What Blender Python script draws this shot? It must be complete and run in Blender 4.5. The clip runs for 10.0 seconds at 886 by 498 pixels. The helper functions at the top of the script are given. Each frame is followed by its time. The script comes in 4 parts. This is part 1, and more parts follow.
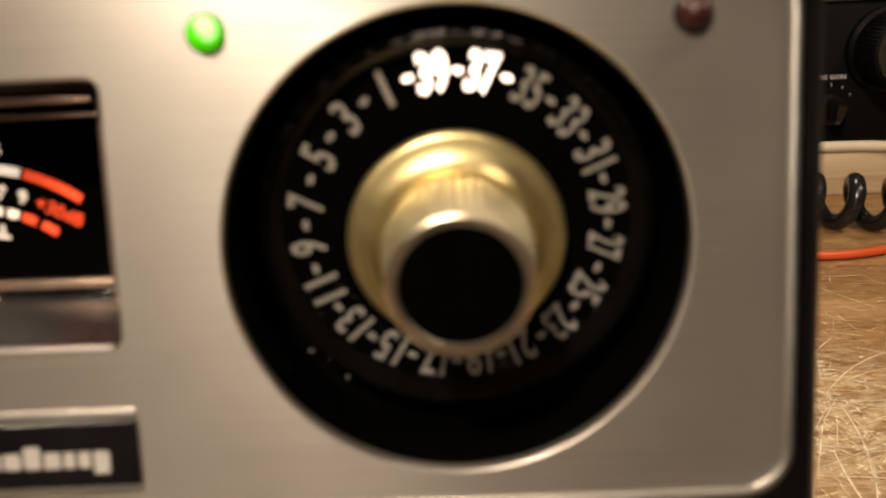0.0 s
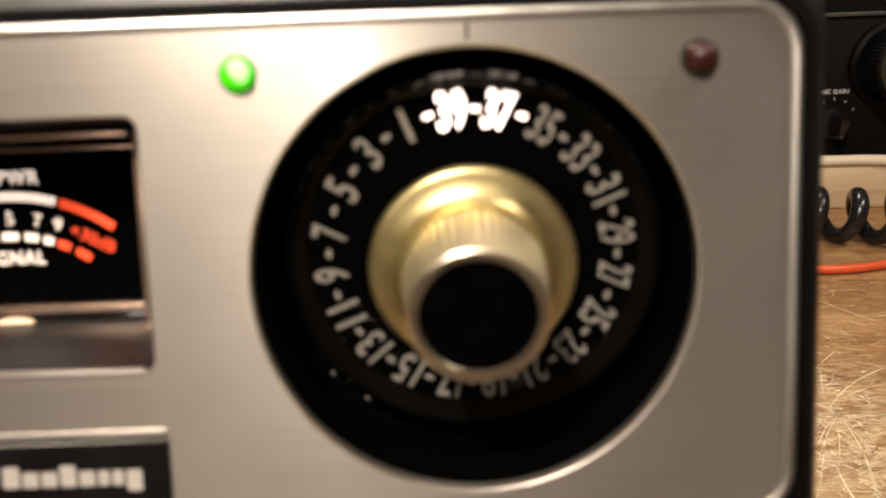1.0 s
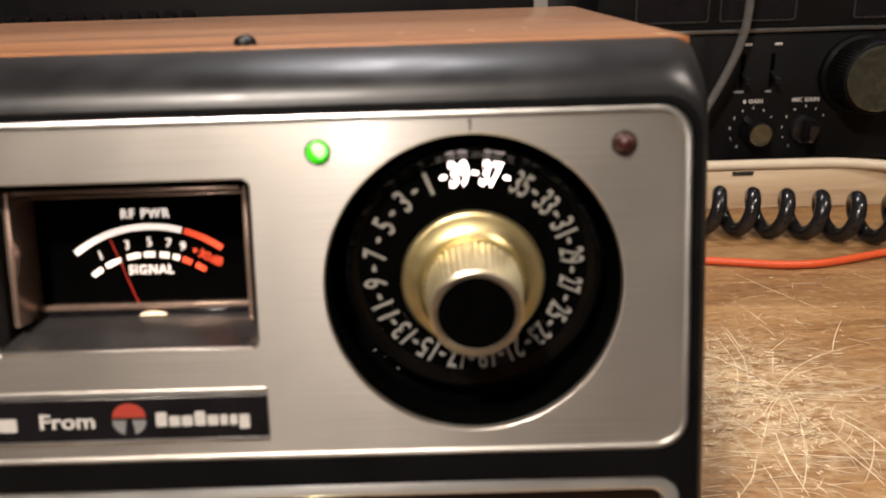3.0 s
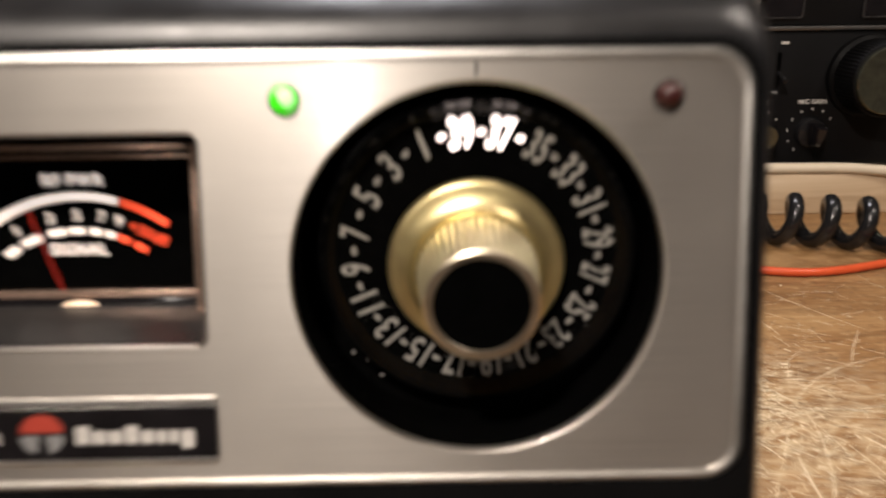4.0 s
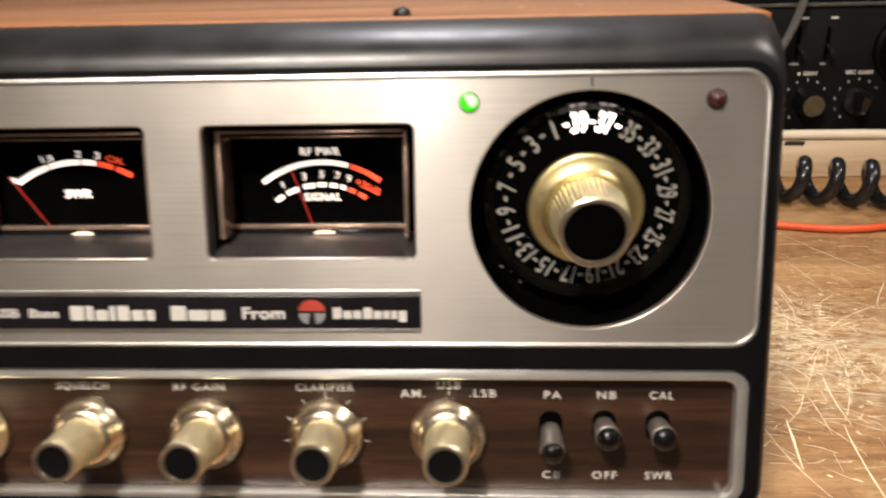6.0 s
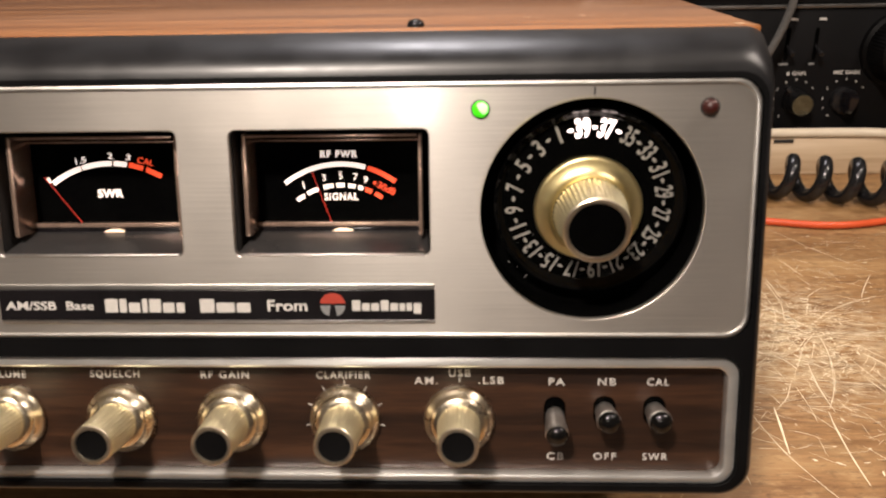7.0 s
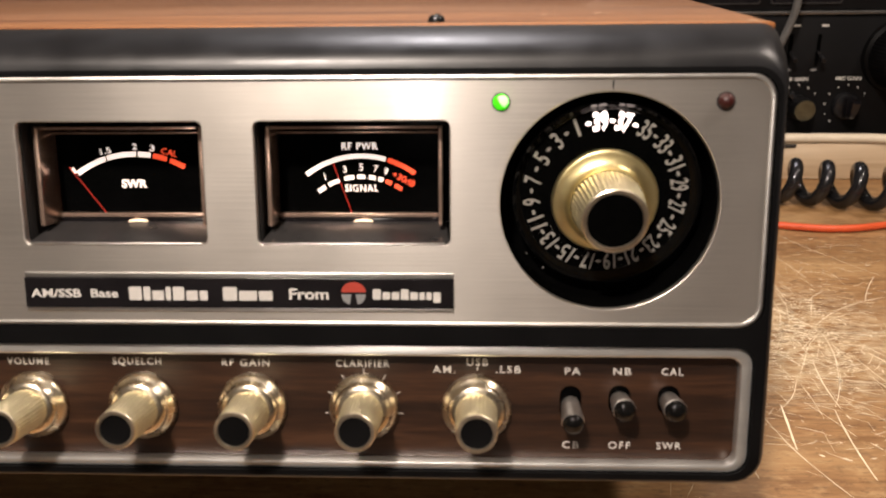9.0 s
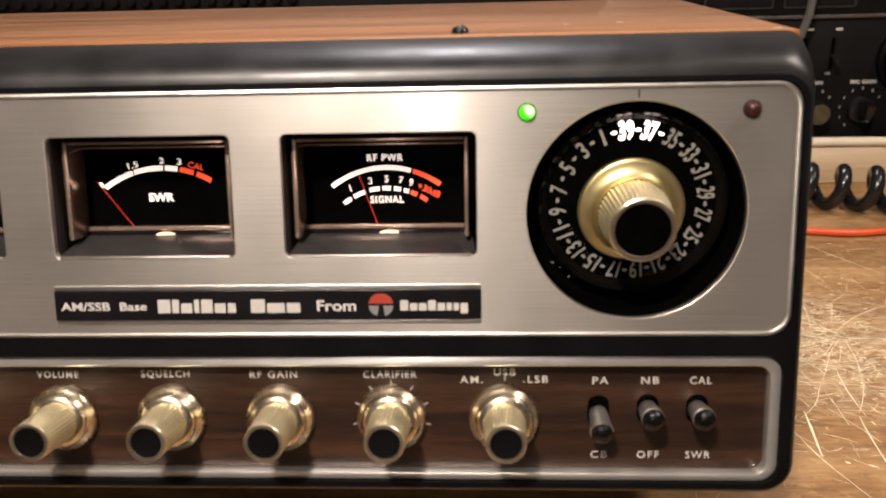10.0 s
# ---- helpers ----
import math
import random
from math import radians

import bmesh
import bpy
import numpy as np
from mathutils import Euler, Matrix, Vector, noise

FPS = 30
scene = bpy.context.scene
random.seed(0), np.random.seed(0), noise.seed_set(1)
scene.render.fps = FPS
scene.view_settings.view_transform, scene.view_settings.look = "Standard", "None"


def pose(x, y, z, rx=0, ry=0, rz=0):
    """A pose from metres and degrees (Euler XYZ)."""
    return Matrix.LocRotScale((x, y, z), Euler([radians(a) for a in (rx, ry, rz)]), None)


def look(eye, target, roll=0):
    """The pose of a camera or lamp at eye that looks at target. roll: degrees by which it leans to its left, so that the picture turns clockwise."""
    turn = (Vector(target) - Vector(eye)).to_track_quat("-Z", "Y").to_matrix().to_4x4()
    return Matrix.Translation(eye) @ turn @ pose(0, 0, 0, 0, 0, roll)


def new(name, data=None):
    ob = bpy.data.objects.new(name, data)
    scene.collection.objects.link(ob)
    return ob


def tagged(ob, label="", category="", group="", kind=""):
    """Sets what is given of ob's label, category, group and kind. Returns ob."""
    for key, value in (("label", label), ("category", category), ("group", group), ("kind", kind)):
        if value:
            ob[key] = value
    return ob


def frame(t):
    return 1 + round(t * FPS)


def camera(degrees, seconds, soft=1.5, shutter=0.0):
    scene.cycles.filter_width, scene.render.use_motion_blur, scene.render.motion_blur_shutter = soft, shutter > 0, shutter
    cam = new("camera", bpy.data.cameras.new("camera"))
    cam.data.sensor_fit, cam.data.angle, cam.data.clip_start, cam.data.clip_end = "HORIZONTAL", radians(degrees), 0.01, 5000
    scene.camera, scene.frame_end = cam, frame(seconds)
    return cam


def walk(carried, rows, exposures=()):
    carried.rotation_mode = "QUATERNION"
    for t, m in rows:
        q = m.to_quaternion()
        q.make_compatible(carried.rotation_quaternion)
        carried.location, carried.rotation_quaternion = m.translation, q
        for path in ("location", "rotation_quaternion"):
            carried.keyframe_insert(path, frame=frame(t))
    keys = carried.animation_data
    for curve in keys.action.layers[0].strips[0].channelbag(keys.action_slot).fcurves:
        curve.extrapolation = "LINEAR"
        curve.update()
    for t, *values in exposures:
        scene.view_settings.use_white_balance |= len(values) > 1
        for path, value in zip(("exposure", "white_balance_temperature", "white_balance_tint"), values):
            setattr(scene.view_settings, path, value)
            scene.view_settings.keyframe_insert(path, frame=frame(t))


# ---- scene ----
cam = camera(58.9, 10.0, soft=1.8, shutter=0.9)
# a phone lens held close: one fixed focus distance and a small aperture
cam.data.dof.use_dof = True
cam.data.dof.focus_distance = 0.30
cam.data.dof.aperture_fstop = 22.0
PATH = [
    (0.0, -0.0013, -0.0820, 0.1396, 71.20, 2.22, -0.56),
    (0.5, -0.0027, -0.0832, 0.1416, 71.51, 2.22, -0.18),
    (1.0, -0.0029, -0.0854, 0.1436, 71.73, 2.04, -0.26),
    (1.2, -0.0029, -0.0939, 0.1474, 71.09, 1.78, -0.64),
    (1.3, -0.0034, -0.1027, 0.1516, 70.33, 1.42, -1.18),
    (1.4, -0.0047, -0.1149, 0.1562, 70.01, 1.31, -0.94),
    (1.5, -0.0050, -0.1202, 0.1586, 69.75, 1.59, -0.34),
    (1.7, -0.0052, -0.1242, 0.1611, 69.94, 1.88, -0.40),
    (2.0, -0.0043, -0.1249, 0.1634, 69.69, 1.59, -0.44),
    (2.5, -0.0051, -0.1252, 0.1632, 69.80, 1.49, -0.24),
    (2.7, -0.0048, -0.1263, 0.1635, 70.23, 1.72, -0.27),
    (3.8, -0.0040, -0.1192, 0.1595, 70.90, 1.08, -0.23),
    (4.0, -0.0059, -0.1020, 0.1499, 71.35, 0.65, -0.83),
    (4.2, -0.0037, -0.0930, 0.1450, 72.14, 1.13, 0.03),
    (4.5, -0.0019, -0.0909, 0.1449, 71.97, 1.11, -0.16),
    (5.0, -0.0023, -0.0937, 0.1466, 71.72, 1.14, -0.04),
    (5.1, -0.0024, -0.0941, 0.1462, 71.68, 1.16, 0.00),
    (5.3, -0.0076, -0.1079, 0.1493, 69.19, 1.69, -0.36),
    (5.5, -0.0129, -0.1305, 0.1592, 68.29, 2.01, 0.84),
    (5.7, -0.0150, -0.1490, 0.1663, 67.68, 1.33, 1.07),
    (5.9, -0.0209, -0.1600, 0.1663, 68.27, 1.19, 1.38),
    (6.0, -0.0230, -0.1623, 0.1675, 68.57, 1.33, 2.67),
    (6.2, -0.0257, -0.1677, 0.1700, 68.08, 0.87, 1.87),
    (7.3, -0.0279, -0.1754, 0.1727, 68.27, 1.11, 2.11),
    (7.5, -0.0287, -0.1772, 0.1726, 68.39, 1.05, 2.01),
    (8.0, -0.0314, -0.1794, 0.1723, 68.73, 1.06, 2.13),
    (8.5, -0.0340, -0.1783, 0.1697, 68.70, 0.55, 2.52),
    (9.0, -0.0326, -0.1789, 0.1701, 68.70, 0.65, 2.02),
    (9.5, -0.0347, -0.1797, 0.1712, 68.95, 1.25, 2.65),
    (10.0, -0.0369, -0.1791, 0.1712, 69.20, 1.42, 2.43),
]
walk(cam, [(t, pose(x, y, z, rx, ry, rz)) for t, x, y, z, rx, ry, rz in PATH], [(0.0, -0.42, 7600, 12), (0.5, -0.14, 7150, 12), (1.0, -0.19, 7000, 12), (1.5, 0.18, 6550, 12), (2.0, 0.07, 6550, 12), (2.7, -0.09, 6500, 12), (3.8, -0.08, 6550, 12), (4.0, -0.24, 6450, 12), (4.5, -0.36, 6750, 13), (5.0, -0.12, 6500, 11), (5.5, 0.14, 6500, 10), (6.2, 0.14, 6400, 10), (7.3, -0.05, 6600, 14), (10.0, -0.03, 6600, 14)])

# ---- world and light ----
world = bpy.data.worlds.new("room_world")
world.use_nodes = True
world.node_tree.nodes["Background"].inputs[0].default_value = (1.0, 0.86, 0.7, 1)
world.node_tree.nodes["Background"].inputs[1].default_value = 0.02
scene.world = world


def lamp(name, eye, target, size, watts, colour, tall=0.0):
    data = bpy.data.lights.new(name, "AREA")
    data.shape, data.size, data.energy, data.color = "DISK", size, watts, colour
    if tall:
        data.shape, data.size_y = "RECTANGLE", tall
    ob = new(name, data)
    ob.matrix_world = look(eye, target)
    return ob


lamp("work_lamp", (-0.21, -0.47, 0.73), (0.0, 0.08, 0.06), 0.08, 10.2, (1.0, 0.885, 0.765))
lamp("desk_lamp", (-0.085, -0.60, 0.297), (-0.03, 0.0, 0.13), 0.034, 0.33, (1.0, 0.90, 0.80), 0.11)
lamp("bench_lamp", (0.50, -0.03, 0.74), (0.22, 0.30, 0.0), 0.12, 3.7, (1.0, 0.885, 0.765))
# unseen fill added to brighten the room that the fascia mirrors
lamp("ceiling_lamp", (-0.2, -0.75, 1.65), (-0.2, -0.6, 0.0), 0.4, 4.5, (1.0, 0.90, 0.78))
lamp("overhead_lamp", (-0.07, 0.80, 1.50), (-0.05, 0.1, 0.1), 0.30, 11.0, (0.97, 0.94, 0.96))

# ---- materials ----
MM = 0.001


def ramp_node(nodes, stops):
    r = nodes.new("ShaderNodeValToRGB")
    while len(r.color_ramp.elements) < len(stops):
        r.color_ramp.elements.new(0.5)
    for e, (p, c) in zip(r.color_ramp.elements, stops):
        e.position, e.color = p, (*c, 1)
    return r


def material(name, base, rough=0.5, metal=0.0, vary=0.08, grain=(900, 900, 900), bump=0.0, coat=0.0, glow=0.0, wear=25, spread=0.12):
    """A surface with fine grain and coarse wear in its colour, its gloss and its relief."""
    m = bpy.data.materials.new(name)
    m.use_nodes = True
    nodes, links = m.node_tree.nodes, m.node_tree.links
    bsdf = nodes["Principled BSDF"]
    where = nodes.new("ShaderNodeTexCoord")
    place = nodes.new("ShaderNodeMapping")
    place.inputs["Scale"].default_value = grain
    links.new(where.outputs["Object"], place.inputs[0])
    fine = nodes.new("ShaderNodeTexNoise")
    fine.inputs["Scale"].default_value, fine.inputs["Detail"].default_value = 1.0, 4.0
    links.new(place.outputs[0], fine.inputs["Vector"])
    coarse = nodes.new("ShaderNodeTexNoise")
    coarse.inputs["Scale"].default_value, coarse.inputs["Detail"].default_value = wear, 5.0
    links.new(where.outputs["Object"], coarse.inputs["Vector"])
    both = nodes.new("ShaderNodeMix")
    both.inputs[0].default_value = 0.5
    links.new(fine.outputs["Fac"], both.inputs[2])
    links.new(coarse.outputs["Fac"], both.inputs[3])
    lo, hi = [max(0, c * (1 - vary)) for c in base], [min(1, c * (1 + vary)) for c in base]
    r = ramp_node(nodes, [(0.3, lo), (0.7, hi)])
    links.new(both.outputs[0], r.inputs[0])
    links.new(r.outputs[0], bsdf.inputs["Base Color"])
    gloss = nodes.new("ShaderNodeMapRange")
    gloss.inputs[1].default_value, gloss.inputs[2].default_value = 0.3, 0.7
    gloss.inputs[3].default_value, gloss.inputs[4].default_value = max(0.02, rough * (1 - spread)), min(1, rough * (1 + spread))
    links.new(coarse.outputs["Fac"], gloss.inputs[0])
    links.new(gloss.outputs[0], bsdf.inputs["Roughness"])
    bsdf.inputs["Metallic"].default_value = metal
    bsdf.inputs["Coat Weight"].default_value = coat
    bsdf.inputs["Coat Roughness"].default_value = 0.08
    if bump:
        b = nodes.new("ShaderNodeBump")
        b.inputs["Strength"].default_value, b.inputs["Distance"].default_value = bump, 0.0002
        links.new(fine.outputs["Fac"], b.inputs["Height"])
        links.new(b.outputs[0], bsdf.inputs["Normal"])
    if glow:
        bsdf.inputs["Emission Color"].default_value = (*base, 1)
        bsdf.inputs["Emission Strength"].default_value = glow
    return m


def wood(name, dark, mid, light, rough, along, scale, coat=0.0, bump=0.15, long=0.06):
    """Long figure and pores that run along one axis."""
    m = bpy.data.materials.new(name)
    m.use_nodes = True
    nodes, links = m.node_tree.nodes, m.node_tree.links
    bsdf = nodes["Principled BSDF"]
    where = nodes.new("ShaderNodeTexCoord")
    maps = []
    for k in (1.0, 9.0):
        p = nodes.new("ShaderNodeMapping")
        s = [scale * k] * 3
        s[along] = scale * k * long
        p.inputs["Scale"].default_value = s
        links.new(where.outputs["Object"], p.inputs[0])
        n = nodes.new("ShaderNodeTexNoise")
        n.inputs["Scale"].default_value, n.inputs["Detail"].default_value, n.inputs["Distortion"].default_value = 1.0, 6.0, 0.6
        links.new(p.outputs[0], n.inputs["Vector"])
        maps.append(n)
    mix = nodes.new("ShaderNodeMix")
    mix.inputs[0].default_value = 0.38
    links.new(maps[0].outputs["Fac"], mix.inputs[2])
    links.new(maps[1].outputs["Fac"], mix.inputs[3])
    r = ramp_node(nodes, [(0.37, dark), (0.5, mid), (0.63, light)])
    links.new(mix.outputs[0], r.inputs[0])
    links.new(r.outputs[0], bsdf.inputs["Base Color"])
    bsdf.inputs["Roughness"].default_value = rough
    bsdf.inputs["Coat Weight"].default_value, bsdf.inputs["Coat Roughness"].default_value = coat, 0.2
    b = nodes.new("ShaderNodeBump")
    b.inputs["Strength"].default_value, b.inputs["Distance"].default_value = bump, 0.0003
    links.new(mix.outputs[0], b.inputs["Height"])
    links.new(b.outputs[0], bsdf.inputs["Normal"])
    return m


M_ALU = material("brushed_aluminium", (0.585, 0.55, 0.505), 0.36, 0.90, 0.22, (30, 7000, 7000), 0.03, wear=24, spread=0.06)
brush = M_ALU.node_tree.nodes.new("ShaderNodeTangent")
brush.direction_type, brush.uv_map = "UV_MAP", "brush"
M_ALU.node_tree.links.new(brush.outputs[0], M_ALU.node_tree.nodes["Principled BSDF"].inputs["Tangent"])
M_ALU.node_tree.nodes["Principled BSDF"].inputs["Anisotropic"].default_value = 0.6
M_ALU.node_tree.nodes["Principled BSDF"].inputs["Anisotropic Rotation"].default_value = 0.25
M_ALU.node_tree.nodes["Principled BSDF"].inputs["Coat Weight"].default_value = 1.0
M_ALU.node_tree.nodes["Principled BSDF"].inputs["Coat Roughness"].default_value = 0.11
M_ALU_EDGE = material("bright_aluminium", (0.82, 0.80, 0.76), 0.36, 1.0, 0.08, (90, 900, 900), 0.05, wear=120)
M_CHROME = material("worn_chrome_trim", (0.78, 0.77, 0.74), 0.32, 0.85, 0.08, (60, 700, 700), 0.04, wear=90)
M_BLACK = material("black_moulded_plastic", (0.008, 0.008, 0.009), 0.36, 0.0, 0.25, (45, 320, 320), 0.16, wear=60, spread=0.25)
# darker copy of the surround's black, with shade put into the colour
M_FRONT = material("black_plastic_with_shade", (0.003, 0.003, 0.0033), 0.5, 0.0, 0.3, (2500, 2500, 2500), 0.1, wear=60)
M_FRONT.node_tree.nodes["Principled BSDF"].inputs["Specular IOR Level"].default_value = 0.09
M_GLOSS = material("gloss_black_acrylic", (0.008, 0.007, 0.008), 0.12, 0.0, 0.4, (900, 900, 900), 0.0, wear=120, spread=0.6)
M_MATT = material("matt_black", (0.012, 0.011, 0.011), 0.7, 0.0, 0.3)
M_RUBBER = material("black_cord_vinyl", (0.010, 0.010, 0.011), 0.22, 0.0, 0.3, (600, 600, 600), 0.03, wear=200)
M_LEAD = material("shiny_lead_vinyl", (0.09, 0.088, 0.085), 0.22, 0.0, 0.3, (600, 600, 600), 0.03, wear=200)
M_GOLD = material("polished_brass", (0.97, 0.81, 0.42), 0.38, 1.0, 0.06, (700, 700, 700), 0.02, wear=200)
M_GOLD_SMALL = material("soft_brass", (0.74, 0.65, 0.50), 0.27, 1.0, 0.08, (700, 700, 700), 0.03, wear=200)
M_WELL = material("black_dial_well", (0.0015, 0.0015, 0.0015), 0.13, 0.0, 0.4, wear=120, spread=0.5)
M_WELL.node_tree.nodes["Principled BSDF"].inputs["Specular IOR Level"].default_value = 0.01
M_WELLWALL = material("gloss_black_bezel", (0.002, 0.002, 0.002), 0.10, 0.0, 0.6, (1500, 1500, 1500), 0.0, wear=160, spread=0.7)
M_WELLWALL.node_tree.nodes["Principled BSDF"].inputs["Specular IOR Level"].default_value = 0.15
M_GOLD_PALE = material("satin_brass_knurl", (0.97, 0.86, 0.60), 0.48, 1.0, 0.08, (900, 900, 900), 0.06, wear=250)
M_GOLD_RIM = material("worn_brass_rim", (0.80, 0.70, 0.54), 0.34, 1.0, 0.10, (900, 900, 900), 0.06, wear=250)
M_WALNUT = wood("dark_walnut_laminate", (0.011, 0.0046, 0.0024), (0.027, 0.0112, 0.0052), (0.052, 0.022, 0.010), 0.40, 0, 170)
M_TOP = wood("woodgrain_vinyl", (0.10, 0.032, 0.011), (0.31, 0.122, 0.042), (0.45, 0.20, 0.075), 0.26, 0, 260, 0.5, 0.12, 0.035)
M_SHELF = wood("pale_pine_board", (0.44, 0.32, 0.20), (0.55, 0.42, 0.28), (0.62, 0.49, 0.345), 0.6, 0, 30)
M_WHITE = material("white_printing", (0.56, 0.54, 0.51), 0.5, 0.0, 0.08)
M_GREYTEXT = material("grey_printing", (0.50, 0.48, 0.45), 0.5, 0.0, 0.08)
M_DIM = material("dim_grey_printing", (0.20, 0.20, 0.20), 0.5, 0.0, 0.08)
M_RED = material("red_printing", (0.36, 0.045, 0.028), 0.45, 0.0, 0.08)
# figures other than 37 and 39 carry a slight glow
M_FIGURE = material("faintly_glowing_figures", (0.28, 0.265, 0.24), 0.5, 0.0, 0.08, glow=0.025)
M_SCALE = material("backlit_white_scale", (1.0, 0.86, 0.76), 0.5, 0.0, 0.02, glow=1.2)
M_SCALE_RED = material("backlit_red_scale", (1.0, 0.09, 0.03), 0.5, 0.0, 0.02, glow=1.0)
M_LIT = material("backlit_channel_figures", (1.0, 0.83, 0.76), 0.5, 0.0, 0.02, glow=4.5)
M_PIVOT = material("lit_meter_lamp_slot", (1.0, 0.72, 0.5), 0.4, 0.0, 0.1, glow=1.1)
# needle enamel given a faint glow in place of light falling on it
M_NEEDLE = material("glowing_red_needle", (0.55, 0.035, 0.02), 0.4, 0.0, 0.08, glow=0.10)
M_FRAME = material("smoked_meter_frame", (0.48, 0.34, 0.27), 0.22, 0.75, 0.2, (400, 400, 400), 0.05, wear=150)
M_SILL = material("grey_meter_sill", (0.038, 0.036, 0.036), 0.30, 0.3, 0.25, (500, 500, 500), 0.05, wear=120)
M_GREEN = material("lit_green_lens", (0.05, 1.0, 0.01), 0.15, 0.0, 0.02, glow=0.55)
M_TIP = material("glowing_green_tip", (0.45, 1.0, 0.35), 0.2, 0.0, 0.02, glow=1.1)
M_REDLED = material("dark_red_lens", (0.035, 0.005, 0.004), 0.40, 0.0, 0.1)
M_LEVER = material("satin_nickel", (0.46, 0.43, 0.40), 0.36, 0.9, 0.12, (600, 600, 600), 0.05, wear=300)
# black base stands for the dark room mirrored in chrome lever tips
M_DARKTIP = material("chrome_dark_reflection", (0.004, 0.0038, 0.0036), 0.12, 0.0, 0.15, (600, 600, 600), 0.03, wear=300)
M_DARKTIP.node_tree.nodes["Principled BSDF"].inputs["Specular IOR Level"].default_value = 0.3
M_GLINT = material("screw_glint", (0.55, 0.54, 0.53), 0.18, 1.0, 0.08, (600, 600, 600), 0.03, wear=300)
M_REDWIRE = material("red_wire_insulation", (0.60, 0.085, 0.025), 0.38, 0.0, 0.08, (500, 500, 500), 0.03, wear=120)
M_TAN = material("tan_cable_jacket", (0.66, 0.57, 0.44), 0.5, 0.0, 0.08, (1500, 1500, 1500), 0.2, wear=60)
M_RADIO = material("black_crackle_panel", (0.0045, 0.0045, 0.005), 0.5, 0.0, 0.25, (1200, 1200, 1200), 0.08, wear=40)
M_RADIO.node_tree.nodes["Principled BSDF"].inputs["Specular IOR Level"].default_value = 0.12
M_STRIP = material("dull_chrome_strip", (0.16, 0.155, 0.15), 0.3, 0.8, 0.2, (60, 400, 400), 0.05, wear=90)
M_SPUN = material("spun_greenish_metal", (0.15, 0.158, 0.122), 0.16, 0.85, 0.3, (300, 300, 300), 0.05, wear=150)
M_WALL = material("painted_wall", (0.44, 0.41, 0.37), 0.8, 0.0, 0.06, (60, 60, 60), 0.1, wear=2)
M_CEIL = material("painted_ceiling", (0.62, 0.57, 0.50), 0.85, 0.0, 0.05, (60, 60, 60), 0.1, wear=2)
M_FLOOR = material("floor_boards", (0.20, 0.14, 0.09), 0.6, 0.0, 0.15, (8, 60, 60), 0.1, wear=3)


def bench_surface():
    m = wood("worn_bench_top", (0.165, 0.080, 0.029), (0.285, 0.152, 0.060), (0.38, 0.225, 0.096), 0.46, 0, 50, 0.0, 0.3, 0.13)
    nodes, links = m.node_tree.nodes, m.node_tree.links
    bsdf = nodes["Principled BSDF"]
    where = nodes.new("ShaderNodeTexCoord")
    before = bsdf.inputs["Base Color"].links[0].from_socket
    # worn pale patches and dark oil stains
    for scale, lo, hi, colour, weight in ((230, 0.52, 0.66, (0.52, 0.35, 0.17), 0.4), (420, 0.54, 0.66, (0.09, 0.045, 0.02), 0.6), (14, 0.52, 0.74, (0.46, 0.30, 0.14), 0.45), (37, 0.56, 0.75, (0.52, 0.36, 0.18), 0.4), (9, 0.58, 0.75, (0.11, 0.06, 0.03), 0.6), (160, 0.60, 0.72, (0.10, 0.055, 0.03), 0.6), (260, 0.42, 0.60, (0.70, 0.57, 0.37), 0.7)):
        n = nodes.new("ShaderNodeTexNoise")
        n.inputs["Scale"].default_value, n.inputs["Detail"].default_value = scale, 8.0
        n.inputs["Roughness"].default_value = 0.65
        shift = nodes.new("ShaderNodeMapping")
        shift.inputs["Location"].default_value = (scale * 0.37, 0.2, 0)
        shift.inputs["Scale"].default_value = (0.5, 1.0, 1.0)
        links.new(where.outputs["Object"], shift.inputs[0])
        links.new(shift.outputs[0], n.inputs["Vector"])
        g = nodes.new("ShaderNodeMapRange")
        g.inputs[1].default_value, g.inputs[2].default_value, g.inputs[4].default_value = lo, hi, weight
        links.new(n.outputs["Fac"], g.inputs[0])
        mix = nodes.new("ShaderNodeMix")
        mix.data_type = "RGBA"
        mix.inputs[7].default_value = (*colour, 1)
        amount = g.outputs[0]
        if scale == 260:
            # the patch that years of cutting have worn bare
            off = nodes.new("ShaderNodeVectorMath")
            off.operation = "DISTANCE"
            off.inputs[1].default_value = (0.112, 0.150, 0.0)
            links.new(where.outputs["Object"], off.inputs[0])
            reach = nodes.new("ShaderNodeMapRange")
            reach.inputs[1].default_value, reach.inputs[2].default_value, reach.inputs[3].default_value, reach.inputs[4].default_value = 0.015, 0.075, 1.0, 0.0
            links.new(off.outputs["Value"], reach.inputs[0])
            product = nodes.new("ShaderNodeMath")
            product.operation = "MULTIPLY"
            links.new(amount, product.inputs[0])
            links.new(reach.outputs[0], product.inputs[1])
            amount = product.outputs[0]
        links.new(amount, mix.inputs[0])
        links.new(before, mix.inputs[6])
        before = mix.outputs[2]
    links.new(before, bsdf.inputs["Base Color"])
    return m


M_BENCH = bench_surface()
M_PIT = material("dark_grain_tear", (0.17, 0.09, 0.04), 0.6, 0.0, 0.3, (300, 300, 300), 0.0, wear=80)
M_SCRATCH = material("bare_wood_scratch", (0.84, 0.71, 0.50), 0.6, 0.0, 0.2, (300, 300, 300), 0.0, wear=80)


